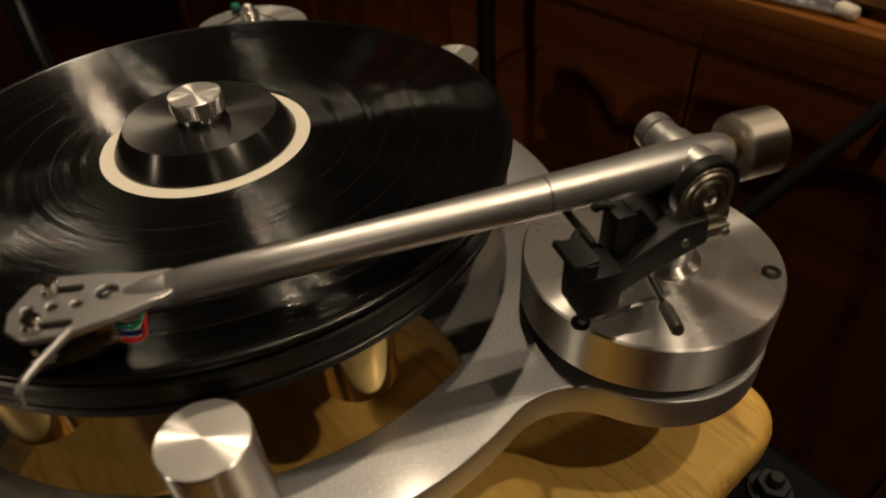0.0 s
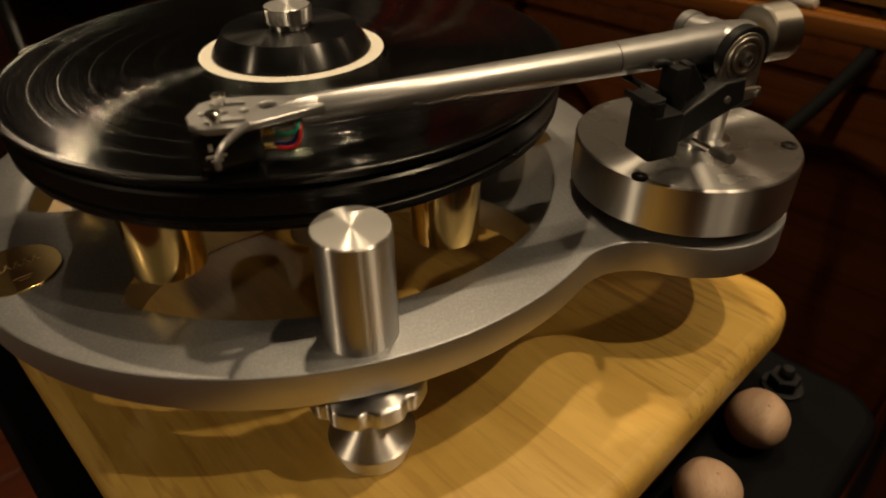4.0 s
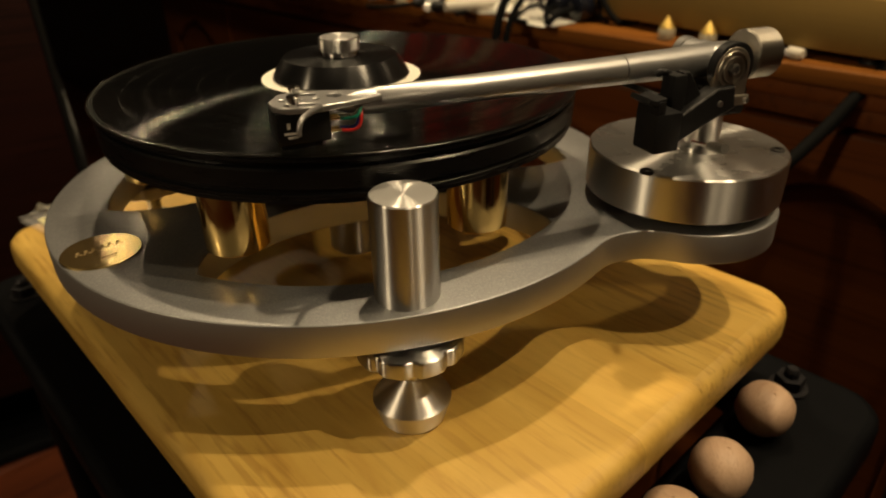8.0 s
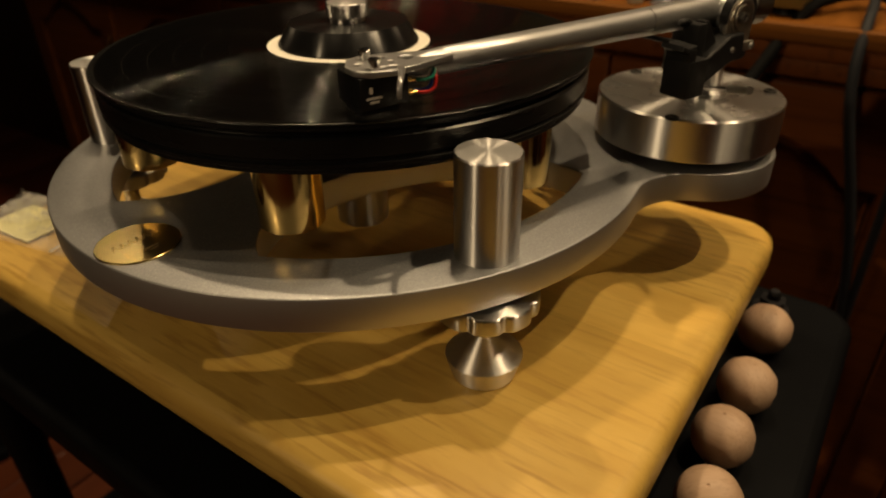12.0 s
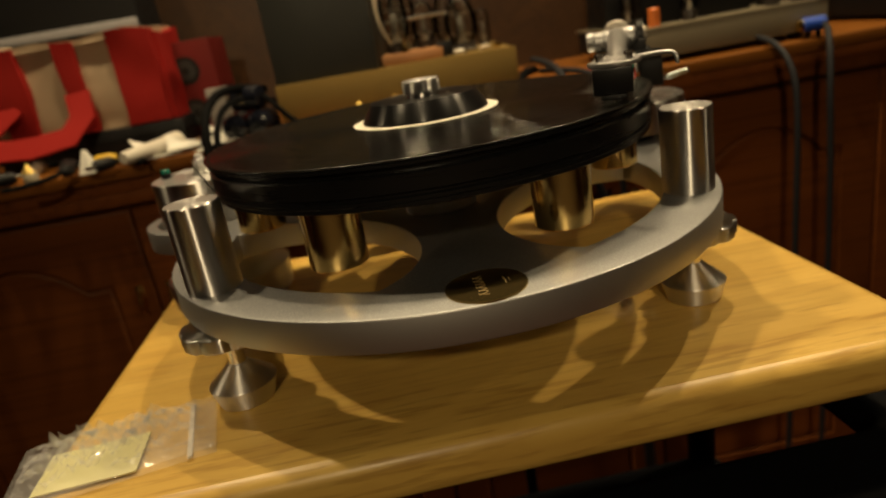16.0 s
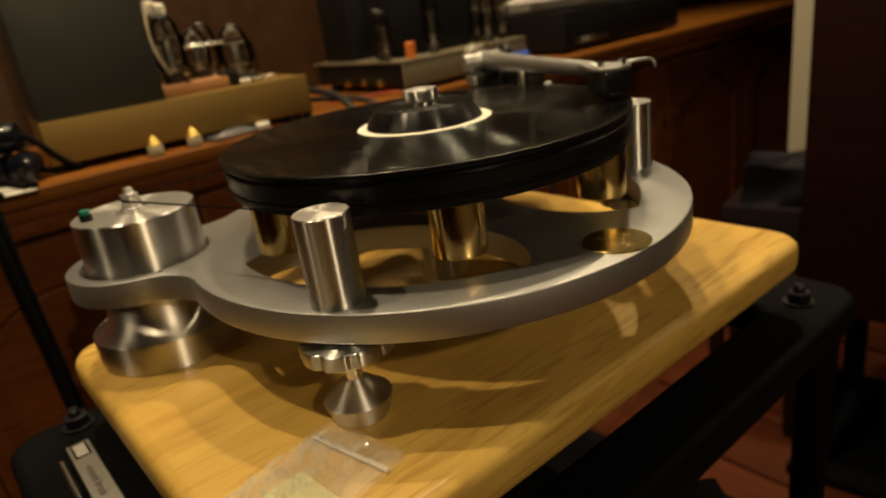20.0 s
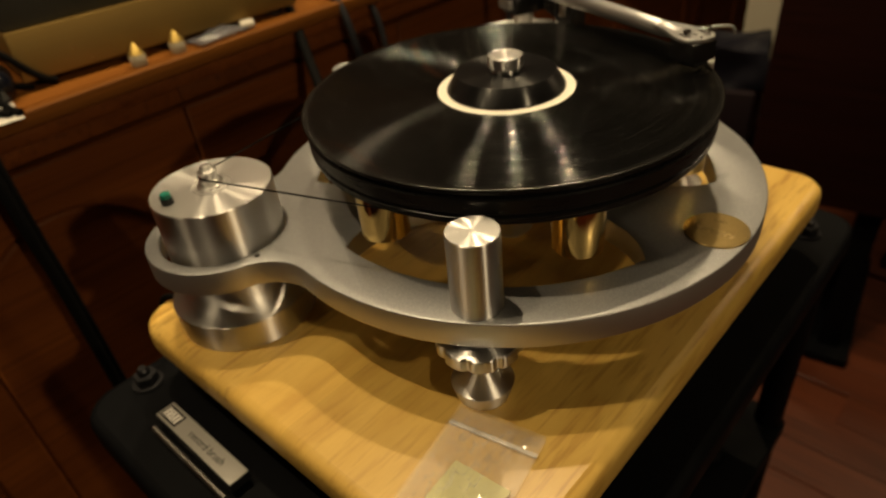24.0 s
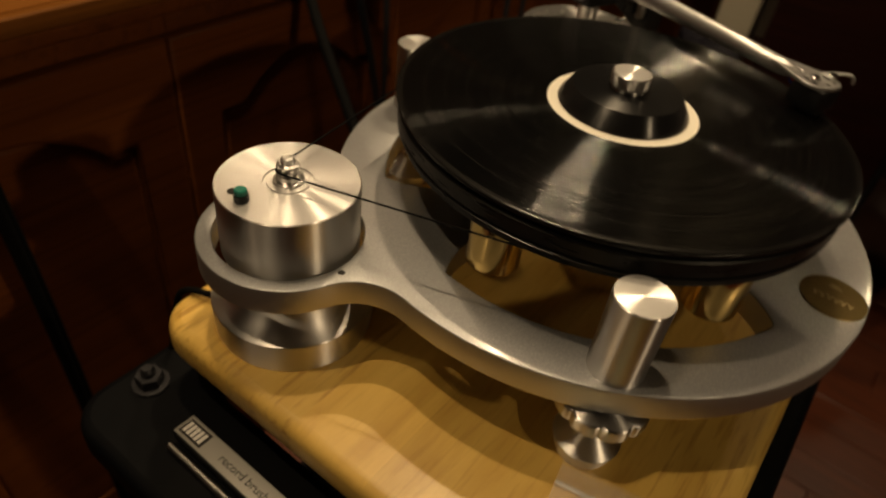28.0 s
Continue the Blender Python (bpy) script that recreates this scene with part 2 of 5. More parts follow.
def two_lobed(m, colour, soft, share):
    """A share of soft sheen over the surface's own gloss."""
    sheen = nd(m, "ShaderNodeBsdfAnisotropic", Roughness=soft)
    sheen.inputs["Color"].default_value = (*colour, 1)
    x = m.node_tree.nodes.new("ShaderNodeMixShader")
    x.inputs[0].default_value = share
    wire(m, bsdf(m), "BSDF", x, 1)
    wire(m, sheen, "BSDF", x, 2)
    wire(m, x, "Shader", m.node_tree.nodes["Material Output"], "Surface")
    return m


ALU = turned_face("turned_aluminium", (0.78, 0.77, 0.76), 0.25, 0.50, 0.42)
ALU_SIDE = turned(mat("lathe_finished_aluminium", (0.70, 0.69, 0.68), 0.35, 1.0), 1.0)
mp_ = coords(ALU_SIDE, (4, 4, 2600))
ns_ = nd(ALU_SIDE, "ShaderNodeTexNoise", Scale=1.0, Detail=2)
wire(ALU_SIDE, mp_, "Vector", ns_, "Vector")
bumped(ALU_SIDE, ns_, "Fac", 0.05, 0.0002)
WAIST = turned(mat("satin_turned_aluminium", (0.72, 0.71, 0.70), 0.46, 1.0), 0.9)
BLAST = mat("bead_blasted_aluminium", (0.56, 0.565, 0.57), 0.46, 1.0, Coat_Weight=0.38, Coat_Roughness=0.16, Coat_IOR=1.65)
varied(BLAST, 0.49, 0.54, 25)
fb_ = nd(BLAST, "ShaderNodeTexNoise", Scale=1900, Detail=2)
wire(BLAST, coords(BLAST), "Vector", fb_, "Vector")
gr_ = nd(BLAST, "ShaderNodeTexNoise", Scale=1100, Detail=3)
wire(BLAST, coords(BLAST), "Vector", gr_, "Vector")
wire(BLAST, ramp(BLAST, gr_, "Fac", [(0.34, (0.32, 0.325, 0.335)), (0.56, (0.37, 0.375, 0.385)), (0.74, (0.47, 0.475, 0.48))]), "Color", bsdf(BLAST), "Base Color")
bumped(BLAST, fb_, "Fac", 0.12, 0.0003)
BLAST_EDGE = mat("blasted_aluminium_edge", (0.56, 0.56, 0.56), 0.5, 1.0)
ALU_FLAT = turned_face("fine_turned_aluminium", (0.70, 0.69, 0.68), 0.27, 0.36, 0.38)
SATIN = mat("satin_silver_arm", (0.42, 0.42, 0.425), 0.36, 0.85)
varied(SATIN, 0.32, 0.40, 200)
CHROME = mat("polished_steel", (0.66, 0.65, 0.63), 0.16, 1.0)
varied(CHROME, 0.1, 0.24, 150)
STEEL = turned(mat("turned_steel", (0.42, 0.41, 0.39), 0.30, 1.0), 0.5)
PLATE_STEEL = mat("dull_plate_steel", (0.42, 0.39, 0.34), 0.42, 1.0)
varied(PLATE_STEEL, 0.36, 0.48, 180)
STEEL_X = turned(mat("lathe_finished_steel", (0.34, 0.315, 0.28), 0.44, 1.0), 0.8, "X")
DARKSTEEL = mat("blackened_steel", (0.045, 0.045, 0.05), 0.42, 0.9)
BRASS = mat("polished_brass", (0.76, 0.55, 0.21), 0.14, 1.0)
varied(BRASS, 0.08, 0.2, 70)
BRASS_DULL = mat("matt_brass", (0.44, 0.31, 0.09), 0.5, 1.0)
BADGE = two_lobed(mat("polished_brass_badge", (0.62, 0.46, 0.19), 0.20, 1.0), (0.60, 0.44, 0.18), 0.34, 0.16)
ETCHED = mat("etched_brass", (0.34, 0.25, 0.12), 0.6, 0.6)
INK = mat("dark_etching", (0.015, 0.013, 0.011), 0.55, 0.0, Specular_IOR_Level=0.2)
PLATTER = mat("black_acetal", (0.005, 0.005, 0.0054), 0.3, 0.0, Specular_IOR_Level=0.42)
varied(PLATTER, 0.25, 0.36, 40, stretch=(1, 1, 8))
FELT = mat("black_mat", (0.007, 0.007, 0.007), 0.8, 0.0, Specular_IOR_Level=0.08)
BLACKP = mat("black_plastic", (0.009, 0.009, 0.0098), 0.45, 0.0, Specular_IOR_Level=0.22)
varied(BLACKP, 0.36, 0.5, 120)
RUBBER = mat("black_rubber", (0.004, 0.004, 0.0042), 0.75, 0.0, Specular_IOR_Level=0.06)
LABEL = mat("cream_paper", (0.80, 0.76, 0.66), 0.7)
nl_ = nd(LABEL, "ShaderNodeTexNoise", Scale=700, Detail=3)
wire(LABEL, coords(LABEL), "Vector", nl_, "Vector")
bumped(LABEL, nl_, "Fac", 0.1, 0.0002)
VINYL = mat("black_vinyl", (0.0025, 0.0025, 0.0025), 0.105, 0.0, Specular_IOR_Level=0.38)


def grooved(m, tilt, pitch):
    """Cut grooves: the surface is tipped along the radius, from groove to groove by another amount."""
    flat = nd(m, "ShaderNodeVectorMath")
    flat.operation = "MULTIPLY"
    flat.inputs[1].default_value = (1, 1, 0)
    wire(m, coords(m), "Vector", flat, 0)
    radius = nd(m, "ShaderNodeVectorMath")
    radius.operation = "LENGTH"
    wire(m, flat, "Vector", radius, 0)
    radial = nd(m, "ShaderNodeVectorMath")
    radial.operation = "NORMALIZE"
    wire(m, flat, "Vector", radial, 0)
    groove = m.node_tree.nodes.new("ShaderNodeMath")
    groove.operation, groove.inputs[1].default_value = "MULTIPLY", 1 / pitch
    wire(m, radius, "Value", groove, 0)
    whole = m.node_tree.nodes.new("ShaderNodeMath")
    whole.operation = "FLOOR"
    wire(m, groove, 0, whole, 0)
    pick = m.node_tree.nodes.new("ShaderNodeTexWhiteNoise")
    pick.noise_dimensions = "1D"
    wire(m, whole, 0, pick, "W")
    even = nd(m, "ShaderNodeMapRange", From_Min=0.0, From_Max=1.0, To_Min=-1.0, To_Max=1.0)
    wire(m, pick, "Value", even, "Value")
    size = m.node_tree.nodes.new("ShaderNodeMath")
    size.operation = "ABSOLUTE"
    wire(m, even, "Result", size, 0)
    bent = m.node_tree.nodes.new("ShaderNodeMath")
    bent.operation = "MULTIPLY"
    wire(m, even, "Result", bent, 0)
    wire(m, size, 0, bent, 1)
    lean = m.node_tree.nodes.new("ShaderNodeMath")
    lean.operation, lean.inputs[1].default_value = "MULTIPLY", tilt
    wire(m, bent, 0, lean, 0)
    tip = nd(m, "ShaderNodeVectorMath")
    tip.operation = "SCALE"
    wire(m, radial, "Vector", tip, 0)
    wire(m, lean, 0, tip, "Scale")
    face = m.node_tree.nodes.new("ShaderNodeNewGeometry")
    both = nd(m, "ShaderNodeVectorMath")
    both.operation = "ADD"
    wire(m, tip, "Vector", both, 0)
    wire(m, face, "Normal", both, 1)
    unit_ = nd(m, "ShaderNodeVectorMath")
    unit_.operation = "NORMALIZE"
    wire(m, both, "Vector", unit_, 0)
    wire(m, unit_, "Vector", bsdf(m), "Normal")


grooved(VINYL, 0.66, 0.00002)
DEAD = mat("smooth_vinyl", (0.004, 0.0037, 0.0034), 0.22, 0.0, Specular_IOR_Level=0.4)
GREEN = mat("green_plastic", (0.0, 0.14, 0.10), 0.35)
FRAME = mat("black_painted_steel", (0.003, 0.0033, 0.0042), 0.6, 0.0, Specular_IOR_Level=0.07)
varied(FRAME, 0.5, 0.7, 30)
BOARD = wood_mat("light_hardwood", (0.60, 0.365, 0.074), (0.79, 0.53, 0.135), 0.62, 0.40, radians(90), 0.16, 0.26, staves=0.058, dash=40.0, figure=0.34)
CABINET = wood_mat("stained_cabinet_wood", (0.100, 0.027, 0.0048), (0.170, 0.050, 0.0085), 0.35, 0.5, radians(0), 0.0, 0.3)
DARKPANEL_WOOD = wood_mat("dark_wall_panelling", (0.030, 0.0125, 0.0042), (0.057, 0.0245, 0.0078), 0.5, 0.4, radians(90), 0.1)
CAB_EDGE = wood_mat("varnished_counter_wood", (0.150, 0.050, 0.0068), (0.205, 0.074, 0.0105), 0.4, 0.58, radians(90), 0.0, 0.3)
FLOORW = wood_mat("red_hardwood_floor", (0.070, 0.015, 0.005), (0.14, 0.035, 0.011), 0.5, 0.42, 0.0, 0.1)
DARKWOOD = wood_mat("dark_mahogany_veneer", (0.012, 0.003, 0.0022), (0.021, 0.0055, 0.0035), 0.5, 0.5, radians(90), 0.0)
bsdf(CAB_EDGE).inputs["Specular IOR Level"].default_value = 0.12
bsdf(CABINET).inputs["Specular IOR Level"].default_value = 0.14
bsdf(DARKWOOD).inputs["Specular IOR Level"].default_value = 0.15
BALL = wood_mat("pale_turned_wood", (0.42, 0.27, 0.17), (0.56, 0.39, 0.27), 2.0, 0.55, 0.0, 0.0, 0.2)
CHAMP = mat("champagne_anodised_panel", (0.285, 0.188, 0.055), 0.58, 0.7)
varied(CHAMP, 0.52, 0.64, 12, stretch=(1, 1, 60))
WALLP = mat("painted_plaster", (0.30, 0.25, 0.2), 0.85)
nw_ = nd(WALLP, "ShaderNodeTexNoise", Scale=60, Detail=5)
wire(WALLP, coords(WALLP), "Vector", nw_, "Vector")
bumped(WALLP, nw_, "Fac", 0.2, 0.002)
DARKPANEL = mat("dark_grey_enamel", (0.021, 0.022, 0.019), 0.5)
varied(DARKPANEL, 0.44, 0.58, 18)


def thin_glass(name, rough=0.04):
    """Blown glass: clear, with the gloss of its surface."""
    m = mat(name, (1, 1, 1), rough)
    t = m.node_tree.nodes.new("ShaderNodeBsdfTransparent")
    t.inputs["Color"].default_value = (0.93, 0.94, 0.92, 1)
    g = nd(m, "ShaderNodeBsdfAnisotropic", Roughness=rough)
    f = nd(m, "ShaderNodeFresnel", IOR=1.42)
    x = m.node_tree.nodes.new("ShaderNodeMixShader")
    wire(m, f, "Fac", x, 0)
    wire(m, t, "BSDF", x, 1)
    wire(m, g, "BSDF", x, 2)
    wire(m, x, "Shader", m.node_tree.nodes["Material Output"], "Surface")
    return m


GLASS = thin_glass("clear_glass")

# ---- the room ----
FLOOR_Z, CEIL_Z = -0.78, 1.66
U0, U1, V0, V1 = -2.4, 1.02, -3.2, 4.8


def wall(name, a, b, label, material=None):
    """A 12 cm thick wall between two points of the room's plan, standing outside the line."""
    (ua, va), (ub, vb) = a, b
    d = Vector((ub - ua, vb - va))
    bm = box(0, d.length, -0.12, 0, FLOOR_Z - 0.1, CEIL_Z + 0.1)
    ob = part(name, bm, material or WALLP, m=ROOM @ pose(ua, va, 0, 0, 0, math.degrees(math.atan2(d.y, d.x))))
    return tagged(ob, label, "wall", kind="structure")


wall("wall_back", (U1, V1), (U1, V0), "dark wood panelled wall behind the counter", DARKPANEL_WOOD)
wall("wall_right", (U1, V0), (U0, V0), "plain plaster wall in shade")
wall("wall_front", (U0, V0), (U0, V1), "plain plaster wall in shade")
wall("wall_left", (U0, V1), (U1, V1), "plain plaster wall in shade")
tagged(part("ceiling", box(U0 - .1, U1 + .1, V0 - .1, V1 + .1, CEIL_Z, CEIL_Z + .1), WALLP, m=ROOM),
       "plain painted ceiling", "ceiling", kind="structure")
floor = tagged(part("floor", box(U0 - .1, U1 + .1, V0 - .1, V1 + .1, FLOOR_Z - .12, FLOOR_Z - .012), FLOORW, m=ROOM),
               "polished red hardwood plank floor", "floor", kind="structure")

# ---- cabinet with counter ----
FACE_U, DOOR_W, DOOR_TOP = 0.515, 0.380, 0.026


def arch_loop(w, h, rise, margin, seg=20):
    """A panel outline with a raised arch at its top; x across, y up, from the door's lower corner."""
    x0, x1, y0, y1 = margin, w - margin, margin, h - margin - rise
    pts = [(x0, y0), (x1, y0), (x1, y1)]
    sh = 0.035
    for k in range(seg + 1):
        a = k / seg
        x = x1 - sh - (x1 - x0 - 2 * sh) * a
        pts.append((x, y1 + rise * math.sin(math.pi * a) ** 0.8))
    pts.append((x0, y1))
    return pts


def cabinet_door(w, h):
    """Meshes of one door: its frame with an arched opening and the raised panel in it."""
    fr = plate([[(0.001, 0), (w - 0.001, 0), (w - 0.001, h), (0.001, h)], arch_loop(w, h, 0.05, 0.06)], 0, 0.02, 0.004, "door_frame")
    pn = plate([arch_loop(w, h, 0.05, 0.0604)], 0.002, 0.0175, 0.0060, "raised_panel")
    bk = box(0.03, w - 0.03, 0.03, h - 0.03, -0.004, 0.003)
    return fr, pn, bk


door_h = DOOR_TOP - (FLOOR_Z + 0.1)
fr_, pn_, bk_ = cabinet_door(DOOR_W, door_h)
fr_.materials.append(CABINET), pn_.materials.append(CABINET)
bk_ = mesh_of(bk_, "door_back")
bk_.materials.append(CABINET)
TO_FACE = Matrix(((0, 0, -1, 0), (-1, 0, 0, 0), (0, 1, 0, 0), (0, 0, 0, 1)))
HANDLE_PLATE = mesh_of(box(-0.0022, 0.0, -0.006, 0.006, -0.016, 0.016, 0.001), "handle")
HANDLE_PLATE.materials.append(BRASS)
HANDLE_DROP = tube([(-0.003, 0, 0.010), (-0.011, 0, 0.002), (-0.012, 0, -0.014), (-0.009, 0, -0.026), (-0.005, 0, -0.029)], 0.0026, "drop", 4, radii=[0.8, 0.8, 1.0, 1.3, 0.9])
HANDLE_DROP.materials.append(BRASS)
for k in range(5):
    unit = thing("cabinet", "dark stained wooden cabinet with two arched panel doors", "cabinet", ROOM @ pose(0, 1.16 - 0.76 * k, 0), "cabinets under the counter")
    part("carcass", box(FACE_U + 0.001, U1 - 0.01, -0.379, 0.379, FLOOR_Z, 0.05, 0.002), CABINET, unit)
    part("plinth", box(FACE_U - 0.004, FACE_U + 0.02, -0.3795, 0.3795, FLOOR_Z, FLOOR_Z + 0.09, 0.002), CABINET, unit)
    part("rail", box(FACE_U - 0.0188, FACE_U + 0.001, -0.3795, 0.3795, DOOR_TOP + 0.0015, 0.0457, 0.0008), CABINET, unit)
    for side in (1, -1):
        d = part("door", fr_, None, unit, "arched raised-panel door", pose(FACE_U, DOOR_W if side == 1 else 0, FLOOR_Z + 0.095) @ TO_FACE)
        part("raised_panel", pn_, None, d)
        part("door_back", bk_, None, d)
        hd = part("handle", HANDLE_PLATE, None, unit, "small brass drop handle", pose(FACE_U - 0.020, side * 0.022, -0.108))
        part("drop", HANDLE_DROP, None, hd)

counter = thing("counter", "varnished wooden counter top with a rounded front edge", "counter", ROOM)
C_V0, C_V1 = -2.262, 1.540
part("counter_top", box(0.4965, U1 - 0.006, C_V0, C_V1, 0.0640, 0.0845, 0.001), CAB_EDGE, counter)
part("edge_moulding", box(0.4830, 0.4962, C_V0, C_V1, 0.0645, 0.0845, 0.0045, 3), CAB_EDGE, counter, "rounded front edge")
part("front_apron", box(0.4962, 0.5145, C_V0, C_V1, 0.046, 0.0638, 0.001), CABINET, counter)

# ---- rack and board ----
rack = thing("equipment_rack", "black painted steel rack with rounded top frame", "rack", ROOM)


def rounded(u0, u1, v0, v1, r, seg=8):
    return (arc(u1 - r, v1 - r, r, 0, math.pi / 2, seg) + arc(u0 + r, v1 - r, r, math.pi / 2, math.pi, seg)
            + arc(u0 + r, v0 + r, r, math.pi, 1.5 * math.pi, seg) + arc(u1 - r, v0 + r, r, 1.5 * math.pi, 2 * math.pi, seg))


RACK_TOP = -0.070
part("top_frame", plate([rounded(-0.205, 0.215, -0.315, 0.318, 0.03), rounded(-0.15, 0.16, -0.235, 0.235, 0.02)], RACK_TOP - 0.034, RACK_TOP, 0.008, "top_frame"), FRAME, rack)
for u in (-0.18, 0.19):
    for v in (-0.28, 0.28):
        part("leg", tube([(u, v, RACK_TOP - 0.02), (u, v, FLOOR_Z + 0.02)], 0.016, "leg", 6, smooth_path=False), FRAME, rack)
        part("foot", lathe([(0.022, FLOOR_Z), (0.022, FLOOR_Z + 0.012), (0.016, FLOOR_Z + 0.02)], 24), RUBBER, rack, m=pose(u, v, 0))
for z in (-0.36, -0.66):
    part("shelf", plate([rounded(-0.2, 0.2, -0.3, 0.3, 0.02)], z - 0.018, z, 0.003, "shelf"), FRAME, rack)


def hex_prism(r, z0, z1, bevel=0.0006):
    return lathe([(0, z0), (r * 0.93, z0), (r, z0 + bevel), (r, z1 - bevel), (r * 0.93, z1), (0, z1)], 6, False)


for u, v in ((0.190, 0.264), (0.180, -0.257), (-0.176, 0.266), (-0.170, -0.257)):
    b = part("levelling_bolt", lathe([(0, 0), (0.005, 0), (0.005, 0.015), (0.0035, 0.0175), (0, 0.0175)], 20), DARKSTEEL, rack, "dark steel levelling bolt", pose(u, v, RACK_TOP))
    part("nut", hex_prism(0.0100, 0.003, 0.011), DARKSTEEL, b, smooth=20)
    part("washer", lathe([(0, 0), (0.0130, 0), (0.0130, 0.0022), (0.0062, 0.0026), (0, 0.0026)], 24), DARKSTEEL, b)

B_U0, B_U1, B_V0, B_V1, B_T = -0.180, 0.186, -0.249, 0.2545, 0.030
for u in (-0.10, 0.11):
    for v in (-0.135, 0.135):
        tagged(part("cork_block", box(-0.017, 0.017, -0.017, 0.017, RACK_TOP, -B_T, 0.002), mat("cork", (0.34, 0.22, 0.11), 0.9), m=ROOM @ pose(u, v + (0.035 if v > 0 else -0.035), 0)),
               "small tan cork block between board and rack", "block", "cork blocks")
board = tagged(part("wooden_board", plate([rounded(B_U0, B_U1, B_V0, B_V1, 0.028)], -B_T, 0, 0.009, "wooden_board"), BOARD, m=ROOM),
               "thick light hardwood board with rounded edges under the turntable", "board")

# ---- turntable ----
tt = thing("turntable", "silver suspended turntable with brass weights under a black platter", "turntable")
CH_TOP, CH_BOT, CH_R = 0.0748, 0.0565, 0.1882
A_LOBE, A_R = (0.191, -0.1115), 0.0535
M_LOBE, M_R = (0.0188, 0.2215), 0.0558


def outline(r0, lobes, rf, seg=150):
    """A disc with round lobes, joined by hollow fillets."""
    pts = []
    rows = []
    for (cx, cy), r1 in lobes:
        d, th = math.hypot(cx, cy), math.atan2(cy, cx)
        ph = math.acos(((r0 + rf) ** 2 + d * d - (r1 + rf) ** 2) / (2 * d * (r0 + rf)))
        rows.append((th % (2 * math.pi), cx, cy, r1, ph))
    rows.sort()
    for i, (th, cx, cy, r1, ph) in enumerate(rows):
        f1 = ((r0 + rf) * math.cos(th - ph), (r0 + rf) * math.sin(th - ph))
        f2 = ((r0 + rf) * math.cos(th + ph), (r0 + rf) * math.sin(th + ph))
        a0 = th - ph + math.pi
        a1 = math.atan2(cy - f1[1], cx - f1[0])
        a1 = a0 + (a1 - a0) % (2 * math.pi) - 2 * math.pi
        pts += arc(*f1, rf, a0, a1, 14)
        b0 = math.atan2(f1[1] - cy, f1[0] - cx)
        b1 = math.atan2(f2[1] - cy, f2[0] - cx)
        b1 = b0 + (b1 - b0) % (2 * math.pi)
        pts += arc(cx, cy, r1, b0, b1, 60)[1:]
        c0 = math.atan2(cy - f2[1], cx - f2[0])
        c1 = th + ph + math.pi
        c1 = c0 + (c1 - c0) % (2 * math.pi) - 2 * math.pi
        pts += arc(*f2, rf, c0, c1, 14)[1:]
        nx = rows[(i + 1) % len(rows)]
        e0, e1 = th + ph, nx[0] - nx[4]
        e1 = e0 + (e1 - e0) % (2 * math.pi)
        pts += arc(0, 0, r0, e0, e1, seg // 2)[1:-1]
    return pts


def cutout(th, r_out=0.1535, cx=0.122, a=0.075, b=0.098, seg=120):
    """One opening of the chassis: an ellipse towards the pillar, cut off by a circle round the axle."""
    loop = []
    for k in range(seg):
        q = 2 * math.pi * k / seg
        x, y = cx + a * math.cos(q), b * math.sin(q)
        r = math.hypot(x, y)
        if r > r_out:
            x, y = x * r_out / r, y * r_out / r
        loop.append((x * math.cos(th) - y * math.sin(th), x * math.sin(th) + y * math.cos(th)))
    return loop


PILLARS = [radians(270), radians(147.9), radians(29.5)]
PIL_R = dict(zip(PILLARS, (0.1685, 0.1700, 0.1685)))
loops = [outline(CH_R, [(A_LOBE, A_R), (M_LOBE, M_R)], 0.036), ring(0.0462, *M_LOBE)]
loops += [cutout(a) for a in PILLARS]
chassis_me = plate(loops, CH_BOT, CH_TOP, 0.0009, "chassis")
chassis_me.materials.append(BLAST), chassis_me.materials.append(BLAST_EDGE)
weld = bmesh.new()
weld.from_mesh(chassis_me)
bmesh.ops.remove_doubles(weld, verts=weld.verts[:], dist=0.00002)
for fc in weld.faces:
    fc.material_index = 0 if abs(fc.normal.z) > 0.6 else 1
weld.to_mesh(chassis_me)
weld.free()
part("chassis", chassis_me, None, tt, "bead-blasted silver aluminium chassis with three openings")
part("bearing_housing", lathe([(0, 0.016), (0.016, 0.016), (0.018, 0.018), (0.018, 0.053), (0.026, 0.076), (0.026, 0.081), (0.012, 0.083), (0.012, 0.114)], 48), ALU_SIDE, tt)
for q in (radians(200), radians(330)):
    part("screw_hole", lathe([(0, CH_TOP), (0.0022, CH_TOP), (0.0014, CH_TOP + 0.0004), (0, CH_TOP - 0.0002)], 16), INK, tt, m=pose(M_LOBE[0] + 0.051 * math.cos(q), M_LOBE[1] + 0.051 * math.sin(q), 0))

# pillars with their adjusters and feet
PILLAR_SIDE = mesh_of(lathe([(0.0158, CH_TOP), (0.0158, 0.1262), (0.0152, 0.1269)], 72, False), "pillar_side")
PILLAR_TOP = mesh_of(lathe([(0.0152, 0.1269), (0.0, 0.1270)], 72, False), "pillar_top")
PILLAR_SIDE.materials.append(ALU_SIDE), PILLAR_TOP.materials.append(ALU)
wheel_pts = []
for k in range(180):
    q = 2 * math.pi * k / 180
    wheel_pts.append(((0.0275 - 0.0019 * (0.5 - 0.5 * math.cos(9 * q)) ** 6) * math.cos(q), (0.0275 - 0.0019 * (0.5 - 0.5 * math.cos(9 * q)) ** 6) * math.sin(q)))
WHEEL = plate([wheel_pts], 0.0438, 0.0532, 0.0012, "adjuster_wheel")
